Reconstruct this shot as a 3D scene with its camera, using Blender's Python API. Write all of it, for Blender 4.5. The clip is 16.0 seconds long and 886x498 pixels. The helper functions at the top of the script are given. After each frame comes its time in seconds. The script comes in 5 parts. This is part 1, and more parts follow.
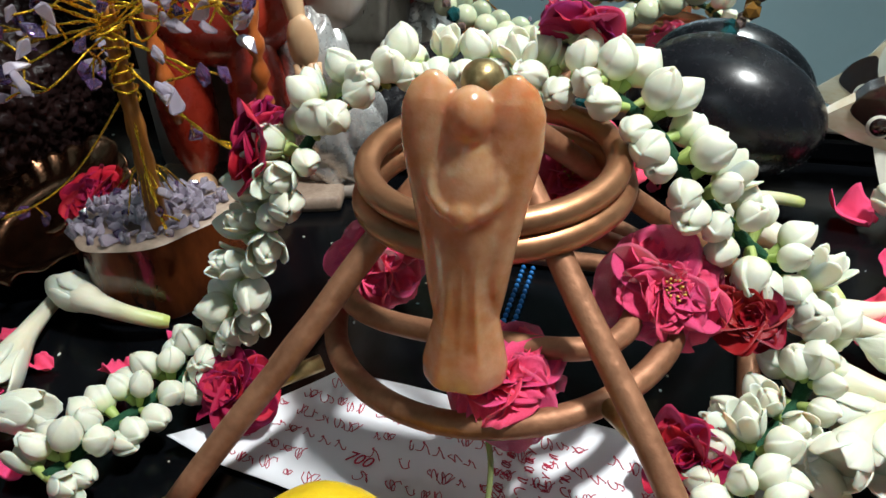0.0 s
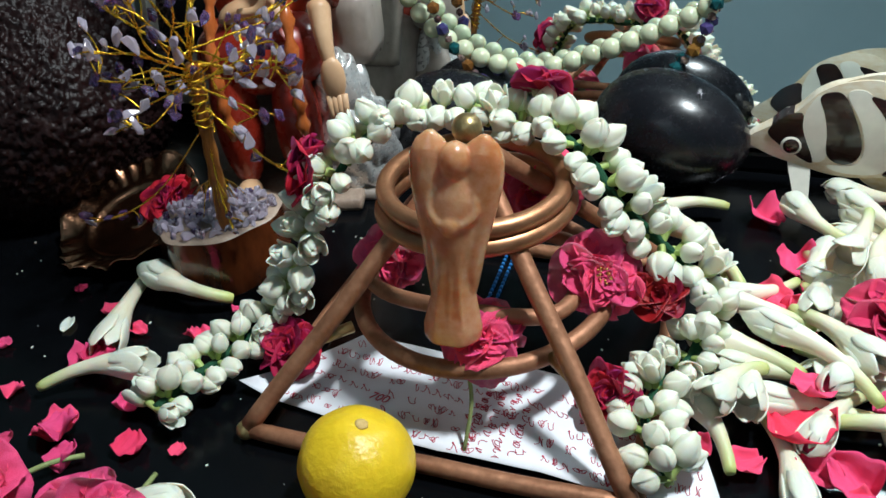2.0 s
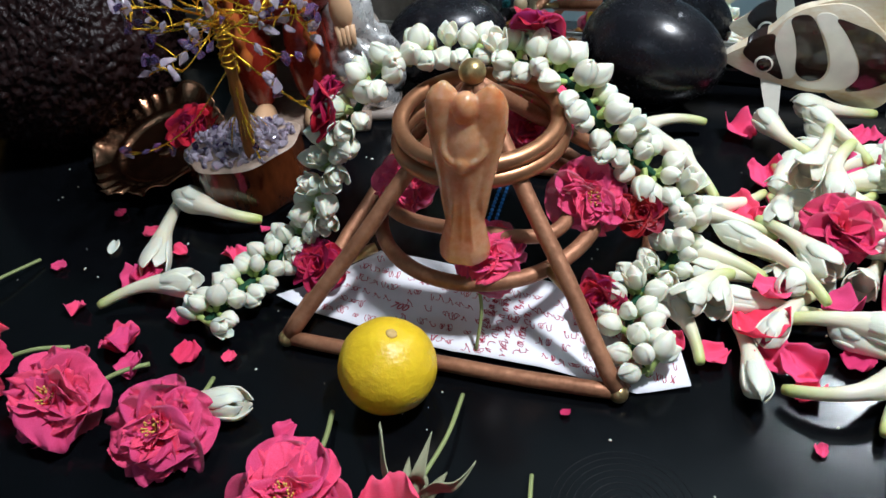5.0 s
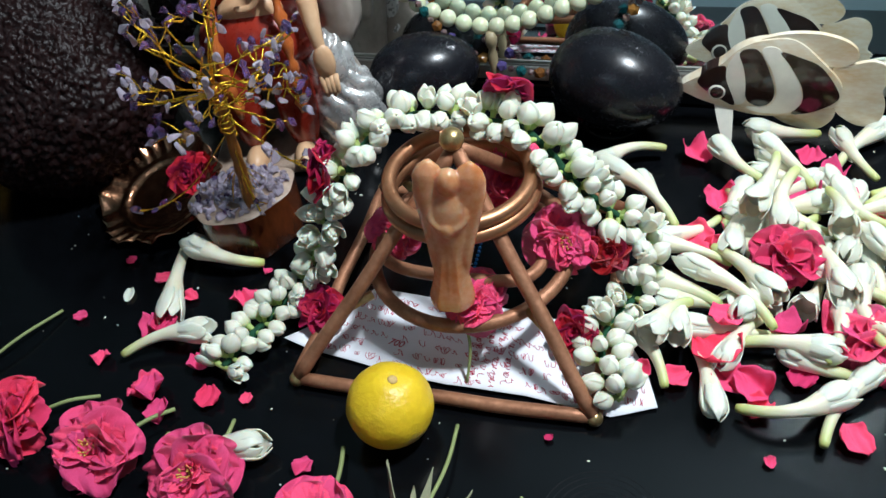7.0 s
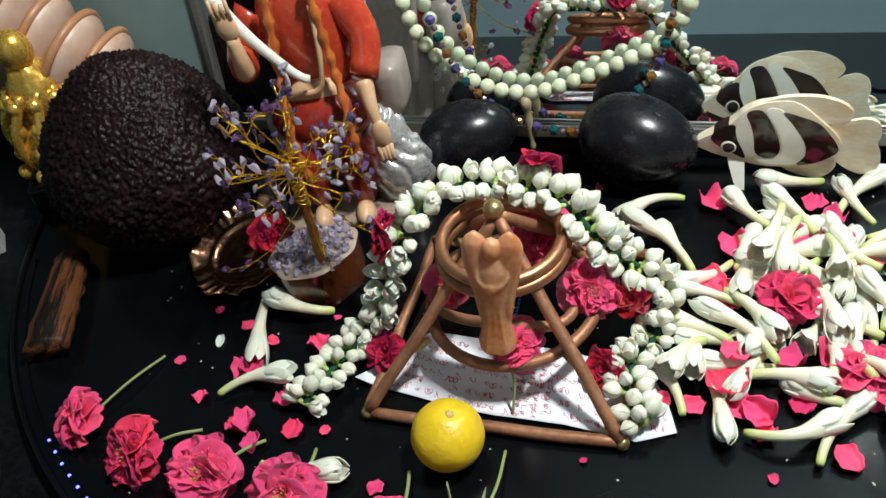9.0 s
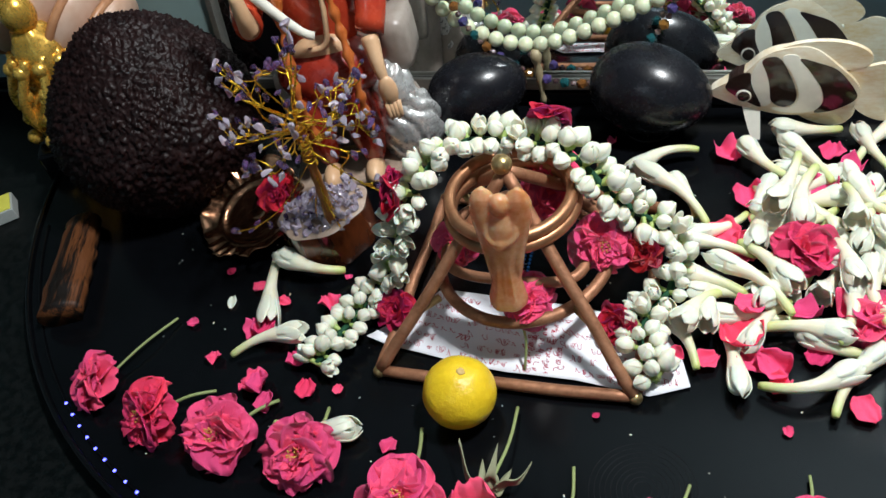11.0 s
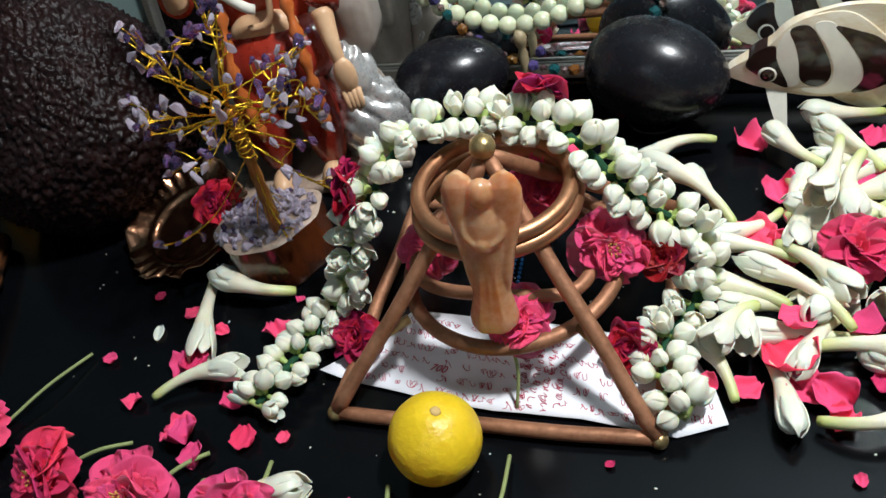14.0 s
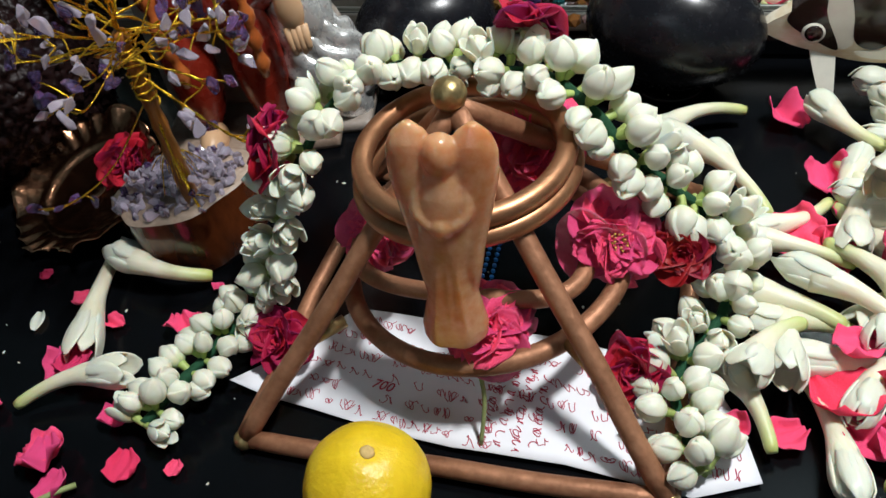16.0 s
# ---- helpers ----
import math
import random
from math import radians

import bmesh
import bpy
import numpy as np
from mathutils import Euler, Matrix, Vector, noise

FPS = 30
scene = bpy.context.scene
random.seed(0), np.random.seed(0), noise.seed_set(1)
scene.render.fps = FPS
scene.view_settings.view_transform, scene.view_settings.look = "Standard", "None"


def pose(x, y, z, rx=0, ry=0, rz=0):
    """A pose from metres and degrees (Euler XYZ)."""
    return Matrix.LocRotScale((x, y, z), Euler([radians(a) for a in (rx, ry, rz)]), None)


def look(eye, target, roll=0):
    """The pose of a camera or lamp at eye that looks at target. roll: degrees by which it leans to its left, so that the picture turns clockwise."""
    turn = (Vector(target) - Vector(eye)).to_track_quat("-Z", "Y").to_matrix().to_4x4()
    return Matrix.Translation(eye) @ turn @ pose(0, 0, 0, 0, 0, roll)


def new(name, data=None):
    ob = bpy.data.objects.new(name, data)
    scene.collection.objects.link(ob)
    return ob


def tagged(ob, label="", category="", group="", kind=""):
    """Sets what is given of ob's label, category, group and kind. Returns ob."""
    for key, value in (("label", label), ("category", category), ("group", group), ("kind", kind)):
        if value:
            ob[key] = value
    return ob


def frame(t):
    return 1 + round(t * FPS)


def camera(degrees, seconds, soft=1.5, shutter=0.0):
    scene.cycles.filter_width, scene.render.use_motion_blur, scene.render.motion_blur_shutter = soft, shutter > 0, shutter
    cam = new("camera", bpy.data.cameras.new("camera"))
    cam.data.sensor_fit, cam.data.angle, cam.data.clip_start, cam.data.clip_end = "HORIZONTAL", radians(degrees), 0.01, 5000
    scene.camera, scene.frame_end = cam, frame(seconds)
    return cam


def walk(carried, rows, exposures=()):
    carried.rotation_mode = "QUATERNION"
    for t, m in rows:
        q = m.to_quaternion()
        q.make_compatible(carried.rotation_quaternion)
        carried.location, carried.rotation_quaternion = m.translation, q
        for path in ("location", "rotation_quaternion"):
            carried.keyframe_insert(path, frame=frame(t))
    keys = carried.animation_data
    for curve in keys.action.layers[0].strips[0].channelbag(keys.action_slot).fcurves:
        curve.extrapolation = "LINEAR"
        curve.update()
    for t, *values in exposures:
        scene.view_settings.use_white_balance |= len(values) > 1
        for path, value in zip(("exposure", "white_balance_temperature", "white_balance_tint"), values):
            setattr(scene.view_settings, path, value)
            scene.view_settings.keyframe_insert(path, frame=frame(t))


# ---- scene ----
cam = camera(55.0, 16.0)
PATH = [
    (0, (0.083, -0.164, 0.24), (-0.539, 1.422, -0.807), -4.9),
    (0.5, (0.093, -0.183, 0.271), (-0.529, 1.402, -0.78), -5.6),
    (1, (0.1, -0.203, 0.272), (-0.52, 1.38, -0.782), -5.0),
    (1.5, (0.119, -0.224, 0.288), (-0.497, 1.35, -0.782), -4.8),
    (2, (0.128, -0.254, 0.31), (-0.518, 1.299, -0.772), -5.4),
    (2.5, (0.134, -0.275, 0.328), (-0.533, 1.266, -0.759), -5.9),
    (3, (0.128, -0.283, 0.333), (-0.534, 1.205, -0.827), -6.9),
    (3.5, (0.126, -0.278, 0.331), (-0.517, 1.186, -0.87), -7.2),
    (4, (0.133, -0.286, 0.349), (-0.498, 1.155, -0.885), -7.4),
    (4.2, (0.135, -0.288, 0.353), (-0.483, 1.144, -0.898), -7.1),
    (6.3, (0.124, -0.292, 0.41), (-0.411, 1.057, -0.967), -8.7),
    (6.5, (0.126, -0.289, 0.421), (-0.402, 1.052, -0.966), -9.0),
    (7, (0.137, -0.295, 0.443), (-0.392, 1.055, -0.935), -9.2),
    (7.5, (0.149, -0.313, 0.472), (-0.398, 1.048, -0.889), -9.7),
    (8, (0.152, -0.327, 0.494), (-0.456, 1.021, -0.852), -11.9),
    (8.5, (0.156, -0.334, 0.516), (-0.472, 1.011, -0.824), -13.0),
    (8.7, (0.158, -0.339, 0.528), (-0.471, 1.006, -0.811), -13.2),
    (10.8, (0.167, -0.335, 0.532), (-0.505, 0.931, -0.863), -16.3),
    (11, (0.165, -0.333, 0.523), (-0.504, 0.927, -0.879), -16.4),
    (11.5, (0.16, -0.314, 0.508), (-0.494, 0.947, -0.9), -16.5),
    (12, (0.156, -0.301, 0.484), (-0.473, 0.967, -0.928), -15.5),
    (12.5, (0.15, -0.291, 0.466), (-0.478, 0.99, -0.936), -14.8),
    (13, (0.145, -0.28, 0.446), (-0.48, 1.008, -0.951), -14.6),
    (13.5, (0.132, -0.285, 0.435), (-0.502, 1.023, -0.938), -15.1),
    (14, (0.132, -0.264, 0.419), (-0.505, 1.072, -0.925), -15.8),
    (14.5, (0.122, -0.216, 0.401), (-0.515, 1.104, -0.961), -14.4),
    (15, (0.129, -0.188, 0.369), (-0.502, 1.112, -1.013), -14.2),
    (15.5, (0.115, -0.187, 0.346), (-0.518, 1.13, -1.019), -13.4),
    (16, (0.107, -0.177, 0.332), (-0.492, 1.143, -1.046), -12.5),
]
walk(cam, [(t, look(eye, target, roll)) for t, eye, target, roll in PATH],
     exposures=[(0, -0.18, 6050, 6), (1, -0.36, 5750, 2), (2.5, -0.34, 5600, 5), (3, -0.34, 5500, 13), (4, -0.34, 5700, 13), (7, -0.32, 5550, 6),
                (8.5, -0.24, 6000, 6), (12, -0.32, 5900, 9), (14.5, -0.34, 5950, 9), (15, -0.44, 6000, 9), (16, -0.48, 6050, 9)])

# ---- light ----
world = bpy.data.worlds.new("room_air")
scene.world = world
world.use_nodes = True
world.node_tree.nodes["Background"].inputs[0].default_value = (0.55, 0.65, 0.72, 1)
world.node_tree.nodes["Background"].inputs[1].default_value = 0.006


def area_lamp(name, eye, target, sx, sy, watts, colour):
    data = bpy.data.lights.new(name, "AREA")
    data.shape, data.size, data.size_y, data.energy, data.color = "RECTANGLE", sx, sy, watts, colour
    ob = new(name, data)
    ob.matrix_world = look(eye, target)
    return ob


area_lamp("tube_light", (0.50, 0.11, 1.33), (0.05, 0.1, 0.0), 0.17, 0.06, 32, (1.0, 0.97, 0.91))
# added fill, no seen source: brightens the south wall that the mirror reflects
area_lamp("wall_light", (-0.3, -1.85, 1.75), (-0.1, -2.25, 0.9), 0.9, 0.06, 8, (0.97, 0.98, 1.0))

# ---- materials ----


def material(name, colour, other=None, rough=0.5, metal=0.0, scale=40.0, bump=0.0, bump_scale=None, fine=0.35, vary=0.0,
             sss=0.0, sss_scale=0.004, transmission=0.0, spec=0.5, coat=0.0, ior=1.45, stretch=(1, 1, 1), sharp=False):
    m = bpy.data.materials.new(name)
    m.use_nodes = True
    nodes, links = m.node_tree.nodes, m.node_tree.links
    b = nodes["Principled BSDF"]
    other = other or tuple(c * 0.75 for c in colour)
    tc = nodes.new("ShaderNodeTexCoord")
    mp = nodes.new("ShaderNodeMapping")
    mp.inputs["Scale"].default_value = stretch
    links.new(tc.outputs["Object"], mp.inputs["Vector"])
    n1 = nodes.new("ShaderNodeTexNoise")
    n1.inputs["Scale"].default_value, n1.inputs["Detail"].default_value = scale, 5
    n2 = nodes.new("ShaderNodeTexNoise")
    n2.inputs["Scale"].default_value, n2.inputs["Detail"].default_value = scale * 6, 4
    for n in (n1, n2):
        links.new(mp.outputs[0], n.inputs["Vector"])
    add = nodes.new("ShaderNodeMix")
    add.inputs[0].default_value = fine
    links.new(n1.outputs["Fac"], add.inputs[2])
    links.new(n2.outputs["Fac"], add.inputs[3])
    ramp = nodes.new("ShaderNodeValToRGB")
    ramp.color_ramp.elements[0].position, ramp.color_ramp.elements[1].position = (0.45, 0.55) if sharp else (0.34, 0.66)
    ramp.color_ramp.elements[0].color, ramp.color_ramp.elements[1].color = (*other, 1), (*colour, 1)
    links.new(add.outputs[0], ramp.inputs[0])
    out = ramp.outputs[0]
    if vary:
        info = nodes.new("ShaderNodeObjectInfo")
        hsv = nodes.new("ShaderNodeHueSaturation")
        rng = nodes.new("ShaderNodeMapRange")
        rng.inputs[3].default_value, rng.inputs[4].default_value = 1 - vary, 1 + vary
        links.new(info.outputs["Random"], rng.inputs[0])
        links.new(rng.outputs[0], hsv.inputs["Value"])
        rng2 = nodes.new("ShaderNodeMapRange")
        rng2.inputs[3].default_value, rng2.inputs[4].default_value = 0.5 - vary * 0.05, 0.5 + vary * 0.05
        links.new(info.outputs["Random"], rng2.inputs[0])
        links.new(rng2.outputs[0], hsv.inputs["Hue"])
        links.new(out, hsv.inputs["Color"])
        out = hsv.outputs[0]
    links.new(out, b.inputs["Base Color"])
    rr = nodes.new("ShaderNodeMapRange")
    rr.inputs[3].default_value, rr.inputs[4].default_value = rough * 0.75, min(1.0, rough * 1.25)
    links.new(n2.outputs["Fac"], rr.inputs[0])
    links.new(rr.outputs[0], b.inputs["Roughness"])
    b.inputs["Metallic"].default_value = metal
    b.inputs["Specular IOR Level"].default_value = spec
    b.inputs["IOR"].default_value = ior
    b.inputs["Transmission Weight"].default_value = transmission
    b.inputs["Coat Weight"].default_value = coat
    if sss:
        b.inputs["Subsurface Weight"].default_value = sss
        b.inputs["Subsurface Scale"].default_value = sss_scale
        b.inputs["Subsurface Radius"].default_value = (1, 0.6, 0.4)
    if bump:
        n3 = nodes.new("ShaderNodeTexNoise")
        n3.inputs["Scale"].default_value, n3.inputs["Detail"].default_value = bump_scale or scale * 3, 4
        links.new(mp.outputs[0], n3.inputs["Vector"])
        bp = nodes.new("ShaderNodeBump")
        bp.inputs["Strength"].default_value, bp.inputs["Distance"].default_value = bump, 0.002
        links.new(n3.outputs["Fac"], bp.inputs["Height"])
        links.new(bp.outputs[0], b.inputs["Normal"])
    return m


def along_x(m, first, length, start=0.0, end=1.0):
    """Blends the colour from `first` at the object's x = start*length to the material's own at end*length."""
    nodes, links = m.node_tree.nodes, m.node_tree.links
    b = nodes["Principled BSDF"]
    old = b.inputs["Base Color"].links[0].from_socket
    tc = nodes.new("ShaderNodeTexCoord")
    sep = nodes.new("ShaderNodeSeparateXYZ")
    links.new(tc.outputs["Object"], sep.inputs[0])
    rng = nodes.new("ShaderNodeMapRange")
    rng.inputs[1].default_value, rng.inputs[2].default_value = start * length, end * length
    links.new(sep.outputs[0], rng.inputs[0])
    mix = nodes.new("ShaderNodeMix")
    mix.data_type = "RGBA"
    mix.inputs[6].default_value = (*first, 1)
    links.new(rng.outputs[0], mix.inputs[0])
    links.new(old, mix.inputs[7])
    links.new(mix.outputs[2], b.inputs["Base Color"])
    return m


def glow(name, colour, strength):
    m = bpy.data.materials.new(name)
    m.use_nodes = True
    b = m.node_tree.nodes["Principled BSDF"]
    b.inputs["Base Color"].default_value = (*colour, 1)
    b.inputs["Emission Color"].default_value = (*colour, 1)
    b.inputs["Emission Strength"].default_value = strength
    return m


TRAY = material("black_lacquer", (0.0028, 0.0032, 0.0042), (0.0016, 0.0019, 0.0024), rough=0.19, scale=14, bump=0.05, bump_scale=9, spec=0.2)
GRANITE = material("dark_granite", (0.006, 0.007, 0.007), (0.002, 0.003, 0.003), rough=0.35, spec=0.15, scale=120, sharp=True)
WALL = material("teal_wall_paint", (0.42, 0.55, 0.58), (0.39, 0.52, 0.55), rough=0.7, scale=6, bump=0.1, bump_scale=180)
PANEL = material("grey_green_panel_paint", (0.20, 0.28, 0.27), (0.17, 0.24, 0.235), rough=0.6, scale=6, bump=0.1, bump_scale=180)
SILVER_TRIM = material("brushed_aluminium", (0.42, 0.41, 0.37), (0.28, 0.27, 0.24), rough=0.4, metal=0.9, scale=30, stretch=(1, 30, 30))
COPPER = material("aged_copper", (0.43, 0.205, 0.11), (0.23, 0.10, 0.05), rough=0.52, metal=0.5, scale=60, bump=0.28, bump_scale=170)
COPPER_RING = material("polished_copper", (0.52, 0.26, 0.135), (0.40, 0.185, 0.09), rough=0.40, metal=0.85, scale=60, bump=0.06, bump_scale=200)
BRASS = material("dull_brass", (0.55, 0.42, 0.2), (0.36, 0.25, 0.1), rough=0.33, metal=0.85, scale=120, bump=0.15)
QUARTZ = material("peach_quartz", (0.82, 0.49, 0.28), (0.62, 0.25, 0.085), rough=0.22, scale=45, fine=0.35, bump=0.32, bump_scale=110, sss=0.85, sss_scale=0.012, transmission=0.34, ior=1.54, coat=0.3)
LEMON = material("lemon_skin", (0.80, 0.56, 0.014), (0.64, 0.42, 0.010), rough=0.36, scale=38, bump=0.3, bump_scale=300, sss=0.12, sss_scale=0.004)
NAVEL = material("lemon_navel", (0.62, 0.44, 0.17), (0.46, 0.30, 0.09), rough=0.7, scale=300)
JASMINE = along_x(material("jasmine_petal", (0.70, 0.70, 0.60), (0.64, 0.65, 0.51), rough=0.48, scale=110, bump=0.08, bump_scale=260, vary=0.08, sss=0.55, sss_scale=0.003), (0.66, 0.70, 0.36), 0.02, 0.12, 0.42)
CALYX = material("pale_green_calyx", (0.42, 0.5, 0.16), (0.3, 0.4, 0.1), rough=0.5, scale=150, vary=0.15)
THREAD = material("green_thread", (0.01, 0.075, 0.03), (0.004, 0.04, 0.015), rough=0.8, scale=400, bump=0.5)
TUBER = along_x(material("tuberose_petal", (0.75, 0.72, 0.58), (0.68, 0.64, 0.47), rough=0.42, scale=70, bump=0.18, bump_scale=160, vary=0.05, sss=0.5, sss_scale=0.004, stretch=(0.3, 2, 2)), (0.46, 0.52, 0.16), 0.06, -0.02, 0.42)
TPETAL = material("tuberose_lip", (0.76, 0.73, 0.60), (0.69, 0.66, 0.52), rough=0.42, scale=90, bump=0.2, bump_scale=170, vary=0.05, sss=0.5, sss_scale=0.004, stretch=(0.4, 2, 2))
PINK = material("pink_rose_petal", (0.90, 0.100, 0.255), (0.82, 0.050, 0.15), rough=0.6, spec=0.25, scale=60, bump=0.45, bump_scale=120, vary=0.18, sss=0.14, sss_scale=0.003)
RED = material("crimson_rose_petal", (0.46, 0.012, 0.062), (0.34, 0.006, 0.034), rough=0.55, spec=0.25, scale=60, bump=0.25, bump_scale=190, vary=0.25, sss=0.1, sss_scale=0.002)
HOT = material("rose_red_petal", (0.83, 0.055, 0.17), (0.70, 0.03, 0.10), rough=0.6, spec=0.25, scale=60, bump=0.45, bump_scale=120, vary=0.2, sss=0.12, sss_scale=0.003)
DEEP = material("dark_red_rose_petal", (0.29, 0.004, 0.022), (0.18, 0.002, 0.012), rough=0.45, scale=60, bump=0.2, bump_scale=190, vary=0.25)
STAMEN = material("yellow_stamen", (0.75, 0.5, 0.12), (0.55, 0.3, 0.05), rough=0.6, scale=300)
STEM = material("rose_stem", (0.30, 0.37, 0.13), (0.2, 0.22, 0.09), rough=0.55, scale=150, bump=0.2)
SEPAL = material("dry_sepal", (0.33, 0.35, 0.21), (0.20, 0.19, 0.11), rough=0.6, scale=120, bump=0.3)
PAPER = material("note_paper", (0.8, 0.8, 0.84), (0.76, 0.76, 0.8), rough=0.8, scale=25, bump=0.15, bump_scale=60)
INK = material("red_ink", (0.5, 0.03, 0.07), (0.4, 0.02, 0.06), rough=0.7, scale=200)
EGG = material("black_polished_stone", (0.010, 0.010, 0.013), (0.005, 0.005, 0.007), rough=0.26, scale=50, bump=0.02, bump_scale=120, spec=0.45)
LAVA = material("dark_brown_lava_stone", (0.018, 0.0078, 0.0074), (0.005, 0.0024, 0.0024), rough=0.40, spec=0.2, scale=70, bump=0.4, bump_scale=260)
BARK = material("varnished_bark", (0.12, 0.030, 0.008), (0.012, 0.004, 0.0025), rough=0.22, scale=30, bump=0.3, bump_scale=70, coat=0.5, stretch=(1, 1, 0.4))
CUTWOOD = material("pale_cut_wood", (0.38, 0.29, 0.22), (0.22, 0.15, 0.11), rough=0.5, scale=80, bump=0.2)
TRUNK = material("amber_trunk", (0.34, 0.13, 0.02), (0.16, 0.055, 0.01), rough=0.35, scale=90, bump=0.3, stretch=(2, 2, 0.3))
GOLD_WIRE = material("gold_wire", (0.93, 0.60, 0.05), (0.74, 0.42, 0.02), rough=0.26, metal=0.95, scale=200, bump=0.3, bump_scale=900)
AMETHYST = material("amethyst", (0.20, 0.085, 0.36), (0.42, 0.30, 0.52), rough=0.05, scale=160, vary=0.4, transmission=0.85, ior=1.54, sss=0.0)
AMETHYST_PALE = material("pale_amethyst", (0.84, 0.79, 0.84), (0.56, 0.46, 0.64), rough=0.1, scale=160, vary=0.15, transmission=0.66, ior=1.54)
LEAF_METAL = material("coppery_foil", (0.55, 0.27, 0.15), (0.16, 0.07, 0.035), rough=0.24, metal=1.0, scale=50, bump=0.4, bump_scale=150)
PEARL = material("mother_of_pearl", (0.80, 0.75, 0.62), (0.66, 0.50, 0.28), rough=0.20, scale=30, coat=0.4, stretch=(1, 1, 2.5))
PEARL_WHITE = material("white_shell_inlay", (0.84, 0.81, 0.70), (0.72, 0.70, 0.60), rough=0.18, scale=30, coat=0.5)
BROWN_SHELL = material("dark_shell_inlay", (0.03, 0.014, 0.01), (0.012, 0.006, 0.005), rough=0.16, scale=40, coat=0.4)
JADE = material("pale_jade", (0.64, 0.67, 0.48), (0.52, 0.56, 0.36), rough=0.25, scale=60, vary=0.12, sss=0.35, sss_scale=0.005, coat=0.2)
TASSEL = material("ivory_tassel", (0.4, 0.33, 0.2), (0.28, 0.22, 0.12), rough=0.5, scale=100)
CRYSTAL = material("brown_crystal", (0.4, 0.2, 0.06), (0.1, 0.12, 0.25), rough=0.08, scale=80, vary=0.6, transmission=0.5)
ROBE = material("orange_robe_glaze", (0.56, 0.075, 0.026), (0.36, 0.028, 0.014), rough=0.26, scale=26, coat=0.5, bump=0.12, bump_scale=60)
# darker copy of the robe glaze: shade on lap and legs put into the colour
ROBE_SHADED = material("shaded_robe_glaze", (0.34, 0.030, 0.012), (0.18, 0.012, 0.007), rough=0.28, scale=26, coat=0.4, bump=0.12, bump_scale=60)
SKIN = material("painted_plaster", (0.66, 0.43, 0.25), (0.58, 0.34, 0.18), rough=0.4, scale=40)
AMBER = material("amber_bead_glaze", (0.50, 0.14, 0.03), (0.36, 0.08, 0.015), rough=0.25, scale=60, coat=0.4)
BLACKBACK = material("black_glazed_back", (0.008, 0.008, 0.009), (0.004, 0.004, 0.005), rough=0.6, scale=60, bump=0.4)
THRONE = material("grey_glazed_stone", (0.34, 0.29, 0.25), (0.22, 0.18, 0.15), rough=0.3, scale=24, coat=0.3)
FOIL = material("silver_figure_paint", (0.72, 0.71, 0.69), (0.50, 0.50, 0.49), rough=0.28, metal=0.55, scale=40, bump=0.2, bump_scale=110)
GOLD = material("gold_figure_paint", (0.90, 0.58, 0.12), (0.68, 0.37, 0.05), rough=0.28, metal=0.7, scale=50, bump=0.3, bump_scale=90)
SHELL = material("cream_shell", (0.66, 0.5, 0.4), (0.5, 0.3, 0.2), rough=0.35, scale=18)
WOOD = material("dark_streaked_wood", (0.11, 0.038, 0.012), (0.006, 0.004, 0.003), rough=0.55, spec=0.25, scale=38, sharp=True, bump=0.4, stretch=(0.15, 2.5, 2.5))
GREEN_CARD = material("green_card", (0.06, 0.4, 0.03), (0.05, 0.34, 0.03), rough=0.5)
YELLOW_CARD = material("yellow_card", (0.7, 0.66, 0.1), (0.64, 0.6, 0.08), rough=0.5)
GREY_CARD = material("grey_card", (0.4, 0.42, 0.4), (0.34, 0.36, 0.34), rough=0.6)
# for glass beads, not lamps: a faint blue glow is put into the material
BLUE_BEAD_GLOW = glow("blue_bead_glow", (0.01, 0.12, 0.36), 0.06)
VIOLET_LED = glow("blue_bulb", (0.10, 0.10, 1.0), 7.0)
MIRROR = bpy.data.materials.new("mirror_silver")
MIRROR.use_nodes = True
_b = MIRROR.node_tree.nodes["Principled BSDF"]
_b.inputs["Base Color"].default_value = (0.86, 0.9, 0.9, 1)
_b.inputs["Metallic"].default_value, _b.inputs["Roughness"].default_value = 1.0, 0.015

# ---- mesh helpers ----


def mesh_of(name, bm, *mats, smooth=True):
    me = bpy.data.meshes.new(name)
    if smooth:
        for f in bm.faces:
            f.smooth = True
    bm.to_mesh(me)
    bm.free()
    for m in mats:
        me.materials.append(m)
    return me


def part(name, data, parent=None, m=None, label=""):
    ob = new(name, data)
    if parent is not None:
        ob.parent = parent
    if m is not None:
        ob.matrix_basis = m
    if label:
        ob["label"] = label
    return ob


def thing(name, label, category, m=None, group="", data=None, kind=""):
    ob = tagged(new(name, data), label, category, group, kind)
    if m is not None:
        ob.matrix_basis = m
    return ob


